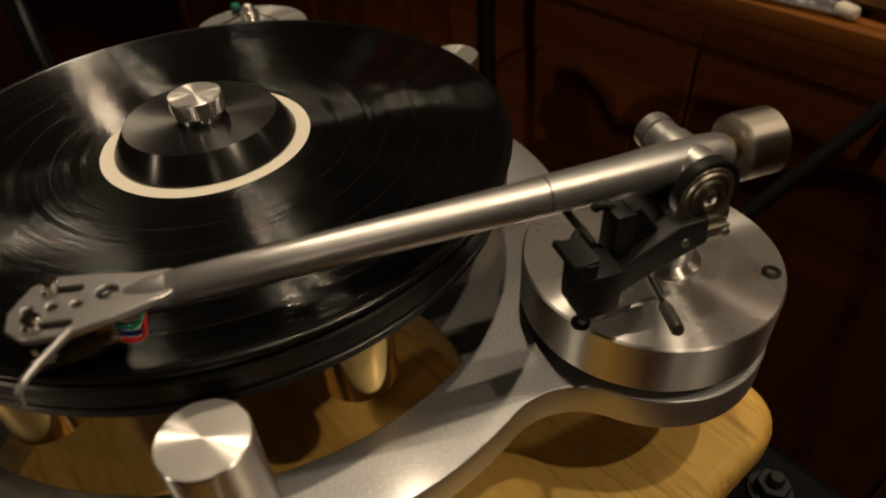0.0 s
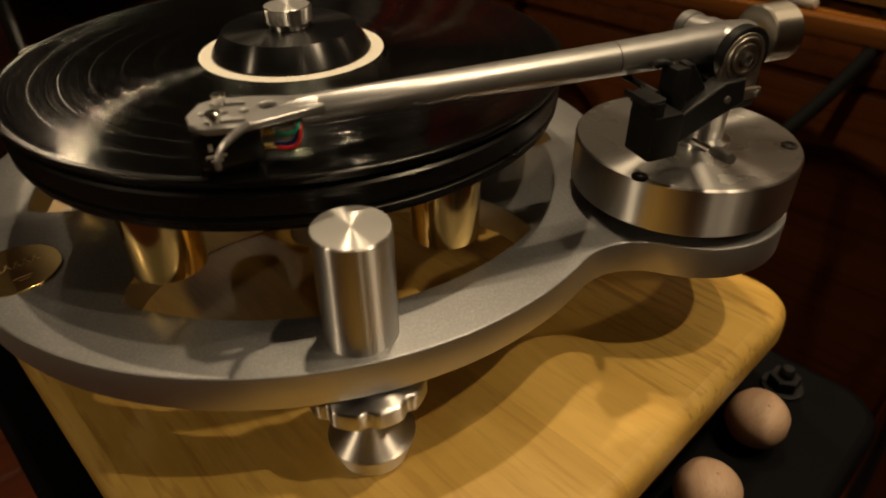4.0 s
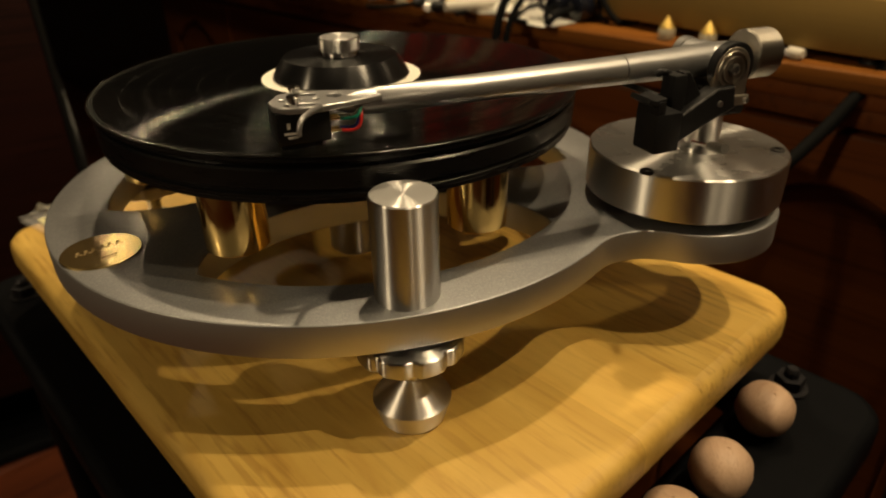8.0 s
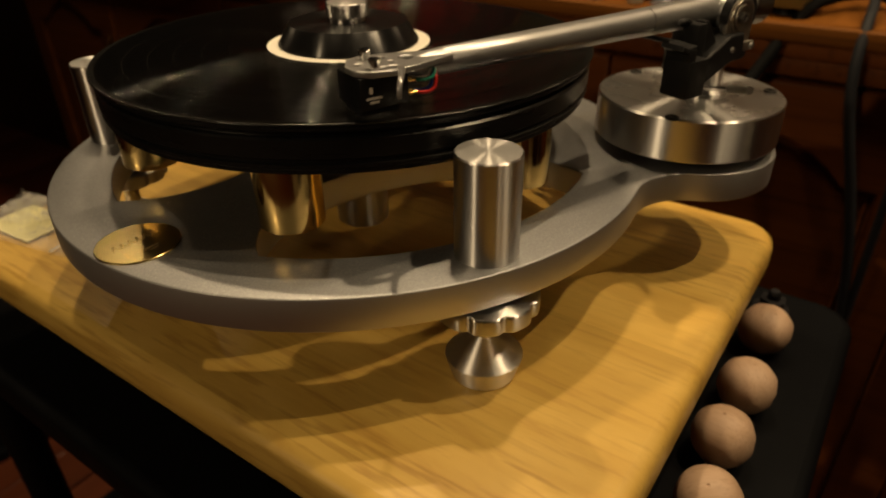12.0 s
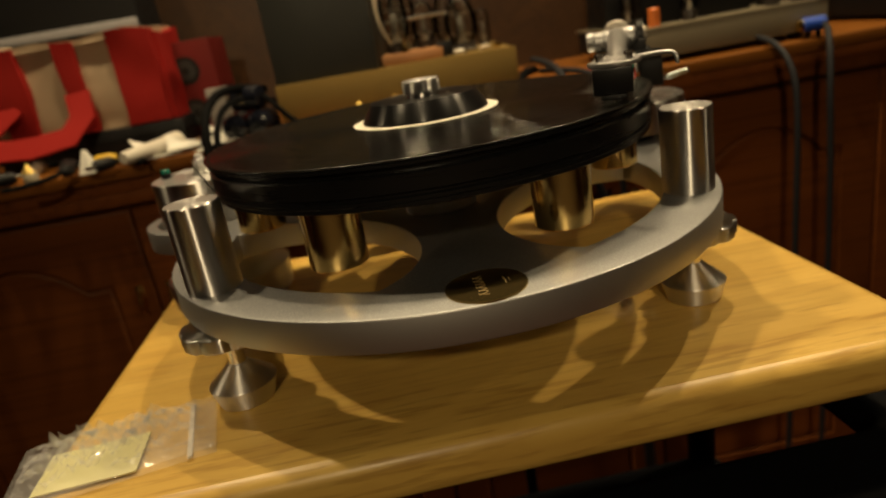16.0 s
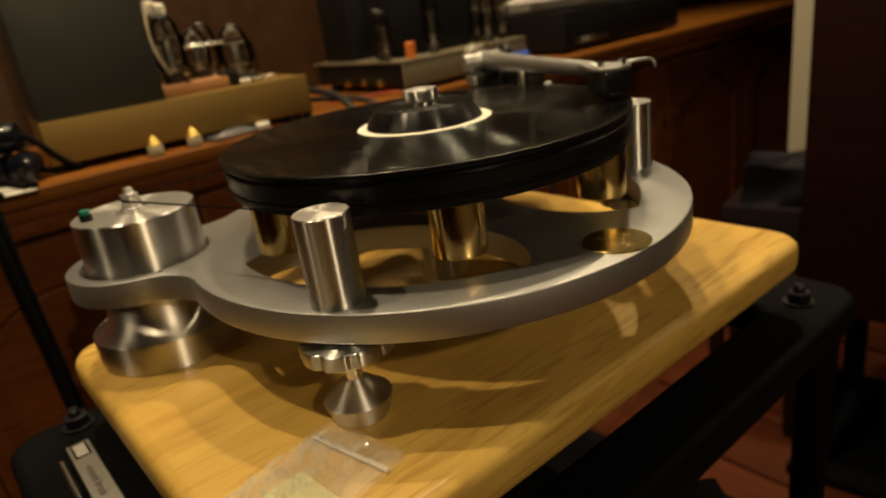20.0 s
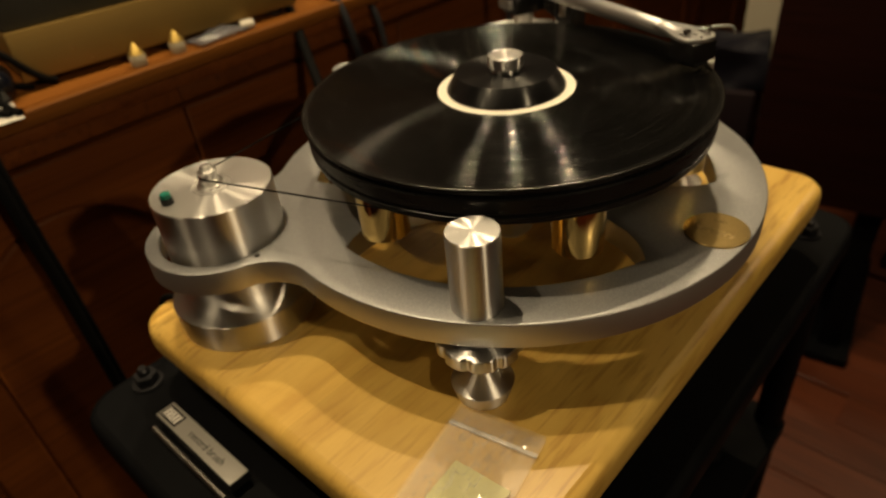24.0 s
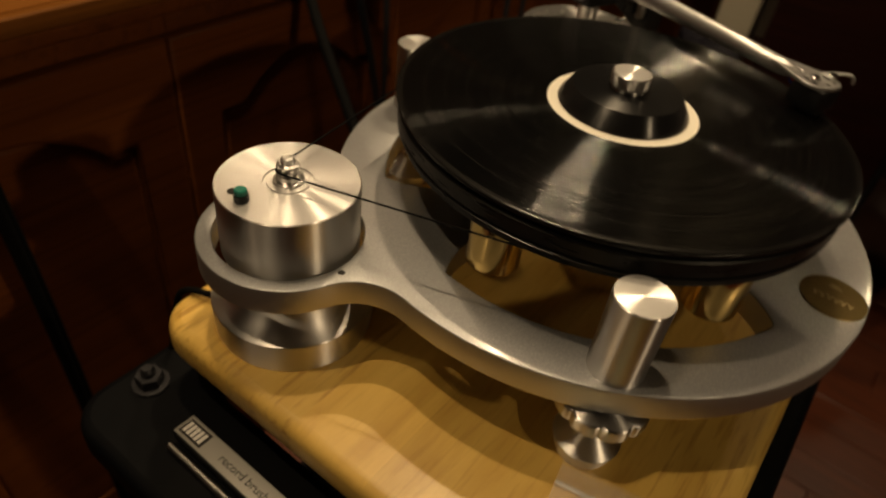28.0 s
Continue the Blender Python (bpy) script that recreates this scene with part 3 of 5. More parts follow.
WHEEL.materials.append(ALU_SIDE)
NECK = mesh_of(lathe([(0.0052, 0.024), (0.0052, 0.058)], 32), "neck")
NECK.materials.append(CHROME)
CONE = mesh_of(lathe([(0, 0), (0.0160, 0), (0.0170, 0.0006), (0.0206, 0.0128), (0.0204, 0.0133), (0.0058, 0.0255), (0.0, 0.0257)], 72, False), "foot", 12)
CONE.materials.append(turned(mat("turned_foot_aluminium", (0.76, 0.75, 0.74), 0.44, 1.0), 0.85))
for a in PILLARS:
    at = pose(PIL_R[a] * math.cos(a), PIL_R[a] * math.sin(a), 0)
    p = part("pillar", PILLAR_SIDE, None, tt, "turned aluminium suspension pillar", at)
    part("pillar_top", PILLAR_TOP, None, p)
    part("adjuster_wheel", WHEEL, None, tt, "scalloped polished adjuster wheel", at)
    part("neck", NECK, None, tt, "", at)
    part("foot", CONE, None, tt, "cone-shaped turned aluminium foot", at)

# badge
badge = part("badge", lathe([(0, CH_TOP), (0.0205, CH_TOP), (0.0205, CH_TOP + 0.0007), (0.0202, CH_TOP + 0.001), (0, CH_TOP + 0.001)], 64, False), BADGE, tt, "round polished brass badge with dark etching",
             pose(-0.1479, -0.0775, 0, 0, 0, 28))
for k in range(6):
    x = -0.0115 + 0.0042 * k
    for dx, dy, w, rz in ((0.0, 0.0030, 0.0050, 62), (0.0016, 0.0022, 0.0034, 118), (0.0009, 0.0052, 0.0022, 10)):
        part("etched_bar", box(-w / 2, w / 2, -0.00028, 0.00028, CH_TOP + 0.001, CH_TOP + 0.00108), ETCHED, badge, m=pose(x + dx, dy - 0.0004 * (k % 2), 0, 0, 0, rz))
part("etched_bar", box(-0.0042, 0.0042, -0.00045, 0.00045, CH_TOP + 0.001, CH_TOP + 0.00108), ETCHED, badge, m=pose(0.001, -0.0095, 0))
part("etched_bar", box(-0.0026, 0.0026, -0.0003, 0.0003, CH_TOP + 0.001, CH_TOP + 0.00108), ETCHED, badge, m=pose(0.001, -0.0118, 0))

# platter
PLT_B = 0.1145
part("platter", lathe([(0.02, PLT_B + 0.003), (0.1448, PLT_B), (0.1470, PLT_B + 0.0010), (0.1470, PLT_B + 0.0030), (0.1474, PLT_B + 0.0034), (0.1482, PLT_B + 0.0040), (0.1482, PLT_B + 0.0058), (0.1474, PLT_B + 0.0064),
                       (0.1466, PLT_B + 0.0066), (0.1466, PLT_B + 0.0078), (0.1474, PLT_B + 0.0080), (0.1486, PLT_B + 0.0090), (0.1488, PLT_B + 0.0178), (0.1478, PLT_B + 0.0188), (0.1452, PLT_B + 0.0192), (0.1452, PLT_B + 0.0212),
                       (0.1482, PLT_B + 0.0216), (0.1494, PLT_B + 0.0224), (0.1494, PLT_B + 0.0238), (0.1486, PLT_B + 0.0246), (0.004, PLT_B + 0.0246)], 192),
     PLATTER, tt, "thick black acetal platter with a belt groove")
WEIGHT = mesh_of(lathe([(0, 0.0815), (0.0158, 0.0815), (0.0166, 0.0823), (0.0168, 0.1135), (0.0168, 0.1148), (0, 0.1148)], 56, False), "brass_weight")
WEIGHT.materials.append(BRASS)
SCREWH = mesh_of(lathe([(0, 0.0806), (0.0035, 0.0806), (0.004, 0.0815)], 24, False), "weight_screw")
SCREWH.materials.append(CHROME)
for k in range(6):
    a = radians(54 + 60 * k)
    w = part("brass_weight", WEIGHT, None, tt, "polished brass weight under the platter rim", pose(0.1285 * math.cos(a), 0.1285 * math.sin(a), 0))
    part("weight_screw", SCREWH, None, w)

# ---- record and clamp ----
rec = thing("record", "black vinyl record with a cream label", "record", pose(0, 0, PLT_B + 0.0247))
part("grooved_disc", lathe([(0.061, 0.0), (0.1466, 0.0), (0.1466, 0.00125), (0.0605, 0.00115)], 192), VINYL, rec)
part("lead_in_rim", lathe([(0.1466, 0.0), (0.1498, 0.0), (0.1504, 0.0003), (0.1506, 0.0007), (0.1504, 0.0011), (0.1498, 0.0014), (0.1490, 0.00138), (0.1466, 0.00125)], 192, False), DEAD, rec, "smooth raised rim", smooth=60)
part("run_out_area", lathe([(0.0505, 0.0002), (0.061, 0.0002), (0.061, 0.00112), (0.0505, 0.00112)], 128), DEAD, rec)
part("paper_label", lathe([(0.004, 0.0002), (0.0506, 0.0002), (0.0506, 0.0013), (0.004, 0.0013)], 128), LABEL, rec, "cream paper label")
for r in (0.0722, 0.0884, 0.1043, 0.1188, 0.1322):
    part("track_gap", lathe([(r, 0.00120 + 0.0000012 * (r - 0.06) / 0.001), (r + 0.0006, 0.00120 + 0.0000012 * (r - 0.06) / 0.001)], 192, False), DEAD, rec)

REC_TOP = PLT_B + 0.0247 + 0.0013
clamp = thing("record_clamp", "black conical record clamp with a knurled silver knob", "record clamp", pose(0, 0, REC_TOP))
part("clamp_body", lathe([(0.004, 0), (0.0430, 0), (0.0437, 0.0008), (0.0434, 0.0018), (0.0366, 0.0122), (0.0362, 0.0126), (0, 0.0126)], 96), turned(mat("gloss_black_acetal", (0.006, 0.006, 0.0065), 0.28), 0.9), clamp)
knob_pts = [((0.0128 + (0.00018 if k % 2 else -0.00012)) * math.cos(2 * math.pi * k / 144), (0.0128 + (0.00018 if k % 2 else -0.00012)) * math.sin(2 * math.pi * k / 144)) for k in range(144)]
part("collar", lathe([(0.0108, 0.0124), (0.0108, 0.0162)], 48), ALU_SIDE, clamp)
part("knob", plate([knob_pts], 0.0155, 0.0238, 0.0007, "knob"), ALU_SIDE, clamp, "knurled silver knob")
part("knob_top", lathe([(0.0121, 0.02385), (0, 0.0240)], 64, False), ALU, clamp)

# ---- motor ----
motor = thing("motor", "free-standing turned aluminium motor with a flared base", "motor", pose(0.0188, 0.2205, 0))
part("base", lathe([(0, 0), (0.0516, 0), (0.0522, 0.0006), (0.0531, 0.0232), (0.0526, 0.0236), (0.0, 0.0236)], 128, False), ALU_SIDE, motor, smooth=12)
part("waist", lathe([(0.0526, 0.02365), (0.0490, 0.0252), (0.0452, 0.0276), (0.0420, 0.0308), (0.0396, 0.0350), (0.0382, 0.0400), (0.0376, 0.0460), (0.0380, 0.0540), (0.0392, 0.0640)], 128, False), WAIST, motor, "hollow flared waist", smooth=60)
part("body", lathe([(0.0410, 0.0640), (0.0420, 0.0652), (0.0426, 0.0662), (0.0426, 0.1100), (0.0419, 0.1108)], 128, False), ALU_SIDE, motor)
part("top", lathe([(0.0419, 0.1108), (0.0150, 0.1109), (0.0148, 0.1098), (0.0128, 0.1098), (0.0126, 0.1109), (0.0, 0.1110)], 128, False), ALU, motor)
part("pulley", lathe([(0.0092, 0.1108), (0.0092, 0.1128), (0.0070, 0.1134), (0.0070, 0.1160), (0.0056, 0.1172), (0.0062, 0.1180), (0.0062, 0.1196), (0.0054, 0.1204), (0.0066, 0.1212), (0.0066, 0.1226), (0.0040, 0.1232), (0.0036, 0.1266), (0.0028, 0.1272), (0, 0.1273)], 40, False), ALU_SIDE, motor, "small turned silver pulley")
sw = part("switch", lathe([(0, 0), (0.0042, 0), (0.0042, 0.0045), (0, 0.0045)], 24, False), BLACKP, motor, "black switch base", pose(-0.0112, 0.0295, 0.1109))
part("button", lathe([(0, 0.0045), (0.0036, 0.0045), (0.0036, 0.0072), (0.003, 0.0078), (0, 0.0078)], 24, False), GREEN, sw, "dark green push button")
part("switch_hole", lathe([(0, 0), (0.003, 0), (0.0028, 0.0003), (0, 0.0003)], 20, False), INK, motor, m=pose(-0.0015, 0.0325, 0.1109))

# belt round pulley and platter
mx, my = 0.0188, 0.2205
d_ = math.hypot(mx, my)
th_ = math.atan2(my, mx)
rp, rs, bz = 0.1470, 0.0060, 0.1188
off = math.acos((rp - rs) / d_)
belt_pts = arc(0, 0, rp + 0.0006, th_ + off, th_ - off + 2 * math.pi, 90) + arc(mx, my, rs + 0.0006, th_ - off, th_ + off, 10)
tagged(part("drive_belt", tube([(x, y, bz) for x, y in belt_pts], 0.0006, "drive_belt", 3, cyclic=True, smooth_path=False), RUBBER), "thin black round drive belt between pulley and platter", "belt")

# ---- tonearm ----
arm = thing("tonearm", "silver tonearm with black lift on a round aluminium base", "tonearm", pose(0.194, -0.111, 0.158, 0, 0, 185.8))
INV = arm.matrix_basis.inverted()


def along_x(profile, seg=48, cap=True):
    """A turned bar along x from (x, radius) points."""
    bm = lathe([(r, x) for x, r in profile], seg, cap)
    bm.transform(Matrix.Rotation(radians(90), 4, "Y"))
    return bm


def along_y(profile, seg=40, cap=True):
    bm = lathe([(r, y) for y, r in profile], seg, cap)
    bm.transform(Matrix.Rotation(radians(-90), 4, "X"))
    return bm


AB = (0.1893, -0.1067)
base_at = INV @ pose(AB[0], AB[1], 0)
ab = part("arm_base", lathe([(0, 0.0812), (0.0568, 0.0812), (0.0574, 0.0820), (0.0574, 0.1064), (0.0566, 0.1074)], 128, False), ALU_SIDE, arm, "thick turned aluminium arm base", base_at)
part("arm_base_top", lathe([(0.0566, 0.1074), (0, 0.1076)], 128, False), ALU_FLAT, ab)
part("spacer", lathe([(0.030, CH_TOP), (0.030, 0.0815)], 48), BLACKP, ab)
for (x, y) in ((0.2329, -0.1326), (0.143, -0.1381), (0.190, -0.056)):
    part("socket_screw", lathe([(0.0040, 0.1070), (0.0040, 0.1082), (0.0034, 0.1086), (0.0022, 0.1086), (0.0020, 0.1072), (0, 0.1072)], 24, False), INK, ab, "recessed socket screw", pose(x - AB[0], y - AB[1], 0))
part("post", lathe([(0.0140, -0.0504), (0.0140, -0.0480), (0.0098, -0.0465), (0.0096, -0.0260)], 48), ALU_SIDE, arm, "polished steel arm post", pose(0, 0.002, 0))
part("arm_mount", box(-0.0105, 0.0165, -0.017, 0.0195, -0.0270, -0.0110, 0.003), BLACKP, arm)
part("bearing_collar", along_y([(0.0160, 0.0128), (0.0166, 0.0134), (0.0215, 0.0134), (0.0219, 0.0128)], 40), BLACKP, arm, "black collar behind the bearing plate", pose(0.0055, 0, 0.0008))
# yoke and bearings
part("yoke", box(-0.0105, 0.0105, -0.0215, 0.0165, -0.0218, -0.0125, 0.002), SATIN, arm)
part("bearing_housing", along_y([(-0.0200, 0.0075), (-0.0190, 0.0086), (-0.0120, 0.0086), (-0.0110, 0.0094), (0.0140, 0.0098), (0.0150, 0.0094), (0.0158, 0.0090)]), SATIN, arm, "", pose(0, 0, 0))
part("bearing_cap", along_y([(-0.0265, 0.0070), (-0.0255, 0.0082), (-0.0200, 0.0084)]), SATIN, arm, "round silver bearing cap", pose(0, 0, 0.001))
plate_pts = arc(0, 0, 0.0118, 0, math.pi, 24) + [(-0.0118, -0.0175), (0.0118, -0.0175)]
bp = plate([plate_pts], 0, 0.0026, 0.0006, "bearing_plate")
bp.transform(Matrix.Rotation(radians(90), 4, "X") @ Matrix.Rotation(radians(0), 4, "Y"))
bpl = part("bearing_plate", bp, PLATE_STEEL, arm, "arched polished bearing plate", pose(0.0065, 0.0222, 0))
for r, t in ((0.0100, 0.0008), (0.0072, 0.0012)):
    part("bearing_ring", along_y([(0, r - 0.0016), (0, r), (t, r - 0.0003), (t, r - 0.0013)], 40, False), PLATE_STEEL, bpl)
part("bearing_screw", along_y([(0, 0.0036), (0.0022, 0.0034), (0.0026, 0.0024), (0.0010, 0.0018), (0.0010, 0)], 6, False), STEEL, bpl)
part("bias_plate", box(-0.0114, 0.0114, 0.0010, 0.0040, -0.0190, -0.0135, 0.001), PLATE_STEEL, bpl)
for x in (-0.009, 0.009):
    part("plate_screw", along_y([(0.005, 0.0018), (0.0064, 0.0015), (0.0066, 0)], 16, False), STEEL, bpl, "", pose(x, -0.001, -0.0163))
# arm tube
part("arm_tube", along_x([(0.1986, 0.0060), (0.1984, 0.0061), (0.150, 0.0066), (0.085, 0.0073), (0.0625, 0.0077)], 56), SATIN, arm, "tapered satin silver tube", pose(0, 0, 0.0008))
part("tube_seam", along_x([(0.0625, 0.0074), (0.0619, 0.0074)], 48, False), INK, arm, "", pose(0, 0, 0.0008))
part("tube_root", along_x([(0.0619, 0.0077), (0.030, 0.0083), (0.012, 0.0092), (-0.004, 0.0092), (-0.014, 0.0084), (-0.0175, 0.0070)], 56), SATIN, arm, "", pose(0, 0, 0.0008))
part("threaded_stub", along_x([(-0.0170, 0.0044)] + [(-0.0178 - 0.0007 * k, 0.0050 if k % 2 else 0.0043) for k in range(9)], 28), BRASS_DULL, arm, "", pose(0, 0, 0.0012))
cw_ = part("counterweight", along_x([(-0.0207, 0.0132), (-0.0215, 0.0140), (-0.0372, 0.0140), (-0.0380, 0.0132)], 72, False), STEEL_X, arm, "heavy cylindrical steel counterweight", pose(0, 0, 0.0012))
for x0, x1 in ((-0.0207, -0.0205), (-0.0380, -0.0382)):
    part("weight_face", along_x([(x0, 0.0132), (x1, 0.0120), (x1, 0.0048)], 72, False), PLATE_STEEL, cw_, "darker turned end face")
# head shell
shell_pts = [(0.1965, -0.0062), (0.2060, -0.0078), (0.2200, -0.0130), (0.2330, -0.0162), (0.2405, -0.0135), (0.2462, -0.0030), (0.2460, 0.0050),
             (0.2405, 0.0112), (0.2290, 0.0136), (0.2140, 0.0108), (0.2050, 0.0086), (0.1965, 0.0066)]


def slot(x0, y0, x1, y1, r):
    a = math.atan2(y1 - y0, x1 - x0)
    return arc(x1, y1, r, a - math.pi / 2, a + math.pi / 2, 8) + arc(x0, y0, r, a + math.pi / 2, a + 1.5 * math.pi, 8)


holes = [ring(0.0034, 0.2165, -0.0020, 24), slot(0.2255, -0.0072, 0.2350, -0.0098, 0.0016), slot(0.2280, 0.0084, 0.2390, 0.0062, 0.0016),
         ring(0.0017, 0.2255, 0.0005, 18), ring(0.0017, 0.2330, -0.0010, 18), ring(0.0017, 0.2402, -0.0022, 18)]
sh = part("headshell", plate([shell_pts] + holes, 0.0020, 0.0048, 0.0006, "headshell"), SATIN, arm, "pierced satin silver headshell")
part("shell_neck", along_x([(0.1900, 0.0056), (0.1985, 0.0061), (0.2040, 0.0058), (0.2100, 0.0046), (0.2160, 0.0028), (0.2200, 0.0010)], 40), SATIN, sh, "", pose(0, 0, 0.0008))
for (x, y) in ((0.2331, -0.0092), (0.2368, 0.0068)):
    part("mounting_screw", lathe([(0, 0.0048), (0.0023, 0.0048), (0.0023, 0.0072), (0.0029, 0.0074), (0.0029, 0.0086), (0.0024, 0.0092), (0.0010, 0.0092), (0.0009, 0.0078), (0, 0.0078)], 20, False), CHROME, sh, "small shiny screw", pose(x, y, 0))
part("finger_lift", tube([(0.2265, 0.0118, 0.0040), (0.2310, 0.0190, 0.0050), (0.2355, 0.0270, 0.0058), (0.2390, 0.0310, 0.0048), (0.2398, 0.0318, 0.0010), (0.2398, 0.0316, -0.0010)], 0.0011, "finger_lift", 5, radii=[1.5, 1.3, 1.1, 1.0, 1.0, 0.9]), SATIN, sh, "curved finger lift")
# cartridge
cart = part("cartridge", box(0.2215, 0.2455, -0.0135, 0.0085, -0.0125, 0.0020, 0.0012), mat("gloss_black_moulding", (0.006, 0.006, 0.0065), 0.35, 0.0, Specular_IOR_Level=0.3), arm, "black moving-magnet cartridge with small white lettering")
part("stylus_guard", box(0.2250, 0.2440, -0.0100, 0.0050, -0.0160, -0.0125, 0.0015), BLACKP, cart)
part("cantilever", tube([(0.2360, -0.0025, -0.0145), (0.2430, -0.0025, -0.0172)], 0.0004, "cantilever", 3, smooth_path=False), STEEL, cart)
PRINT = mat("pale_print", (0.6, 0.58, 0.55), 0.6)
for (x0, x1, z) in ((0.2350, 0.2425, -0.0078), (0.2365, 0.2410, -0.0096)):
    part("lettering_bar", box(x0, x1, 0.0085, 0.0087, z, z + 0.0010), PRINT, cart)
part("logo_mark", box(0.2395, 0.2410, 0.0085, 0.0087, -0.0052, -0.0025), PRINT, cart)
WIRES = {"red": (0.5, 0.02, 0.015), "green": (0.0, 0.22, 0.14), "blue": (0.02, 0.05, 0.35), "white": (0.55, 0.5, 0.42)}
for k, (cn, cc) in enumerate(WIRES.items()):
    y, z = (0.0070 - 0.0035 * (k // 2) - 0.001 * (k % 2)), (-0.0035 if k % 2 else -0.0088)
    part("tag_pin", tube([(0.2220, y, z), (0.2165, y, z)], 0.0008, "tag_pin", 4, smooth_path=False), BRASS, cart)
    part("lead_wire", tube([(0.2165, y, z), (0.2105, y + 0.0030, z - 0.001), (0.2070, y + 0.0030, z + 0.003), (0.2075, y + 0.0010, 0.0000), (0.2040, 0.001 + 0.0008 * k, -0.0010)], 0.0008, "lead_wire", 4), mat(cn + "_insulation", cc, 0.4), cart, cn + " insulated wire")
# arm lift
bk_pts = [(0.058, -0.0350), (0.058, -0.0250), (0.040, -0.0200), (0.018, -0.0080), (0.006, -0.0080), (0.004, -0.0200), (0.020, -0.0260), (0.040, -0.0350)]
bracket = plate([bk_pts], -0.0050, 0.0050, 0.0014, "lift_bracket")
bracket.transform(Matrix.Translation((0, 0.0215, 0)) @ Matrix.Rotation(radians(90), 4, "X"))
lift_ = part("lift_bracket", bracket, BLACKP, arm, "black moulded arm lift")
part("rest_block", box(0.0450, 0.0610, 0.0155, 0.0335, -0.0362, -0.0150, 0.0016), BLACKP, lift_)
part("rest_cheek", box(0.0560, 0.0610, 0.0160, 0.0330, -0.0160, -0.0085, 0.0012), BLACKP, lift_)
lip = plate([[(0.0555, -0.0105), (0.0560, -0.0070), (0.0620, -0.0078), (0.0665, -0.0062), (0.0672, -0.0086), (0.0625, -0.0112)]], -0.0078, 0.0078, 0.0008, "rest_hook")
lip.transform(Matrix.Translation((0, 0.0245, 0)) @ Matrix.Rotation(radians(90), 4, "X"))
part("rest_hook", lip, BLACKP, lift_)
part("clip_tower", box(0.0355, 0.0440, 0.0115, 0.0225, -0.0240, 0.0005, 0.0015), BLACKP, lift_)
fin = plate([[(0.0375, 0.0012), (0.0375, -0.0160), (0.0235, -0.0160), (0.0245, -0.0105), (0.0335, 0.0012)]], -0.0035, 0.0035, 0.0008, "clip_fin")
fin.transform(Matrix.Translation((0, 0.0175, 0)) @ Matrix.Rotation(radians(90), 4, "X"))
part("clip_fin", fin, BLACKP, lift_)
part("clip_finger", tube([(0.0410, 0.0150, -0.0015), (0.0440, 0.0140, 0.0018), (0.0470, 0.0135, 0.0016), (0.0480, 0.0125, -0.0006)], 0.0020, "clip_finger", 4), BLACKP, lift_)
part("clip_cheek", box(0.0300, 0.0380, 0.0100, 0.0140, -0.0180, -0.0040, 0.0012), BLACKP, lift_, "", pose(0, 0, 0, 0, 12, 0))
part("lift_cylinder", lathe([(0.0038, -0.0240), (0.0038, -0.0120), (0.0030, -0.0105), (0.0018, -0.0100), (0.0018, -0.0085)], 24), STEEL, lift_, "", pose(0.0525, 0.0130, 0))
part("lift_platform", tube([(0.0525, 0.0220, -0.0092), (0.0525, -0.0080, -0.0092)], 0.0016, "lift_platform", 4, smooth_path=False), BLACKP, lift_)
cue = part("cue_lever", tube([(0.0215, 0.0180, -0.0395), (0.0300, 0.0420, -0.0330)], 0.0014, "cue_lever", 4, smooth_path=False), CHROME, arm, "small silver cueing lever")
part("lever_grip", tube([(0.0288, 0.0385, -0.0339), (0.0344, 0.0543, -0.0297)], 0.0023, "lever_grip", 5, smooth_path=False), STEEL, cue, "knurled grip")
for k in range(7):
    q = 0.08 + 0.125 * k
    part("knurl_ring", tube([(0.0288 + 0.0056 * (q + d), 0.0385 + 0.0158 * (q + d), -0.0339 + 0.0042 * (q + d)) for d in (0, 0.055)], 0.0026, "knurl_ring", 4, smooth_path=False), STEEL, cue)

cab_pts = [(0.62, -0.235, 0.100), (0.555, -0.200, 0.106), (0.512, -0.178, 0.092), (0.468, -0.160, 0.036), (0.420, -0.138, -0.004), (0.370, -0.118, -0.042), (0.305, -0.092, -0.094), (0.258, -0.078, -0.150), (0.242, -0.074, -0.30), (0.240, -0.074, -0.60)]
tagged(part("signal_cable", tube([tuple(ROOM @ Vector(p)) for p in cab_pts], 0.0068, "signal_cable", 6), RUBBER), "thick black signal cable from the counter down behind the rack", "cable")

# ---- things on the rack ----
egg = lathe([(0, -0.0165), (0.0065, -0.0152), (0.0125, -0.0108), (0.0160, -0.0040), (0.0163, 0.0030), (0.0145, 0.0098), (0.0098, 0.0146), (0.0042, 0.0163), (0.0010, 0.0166), (0.0007, 0.0160), (0, 0.0160)], 40, False)
egg_me = mesh_of(egg, "wooden_ball")
egg_me.transform(Matrix.Scale(1.07, 4))
egg_me.materials.append(BALL)
for k, (u, v) in enumerate(((0.124, -0.261), (0.056, -0.265), (0.004, -0.2645), (-0.046, -0.271))):
    tagged(part("wooden_ball", egg_me, None, m=room(u, v, RACK_TOP + 0.0175) @ pose(0, 0, 0, 14 - 9 * k, 8 * k - 10, 40 * k)), "pale turned wooden ball lying on the black rack", "ball", "wooden balls on the rack")

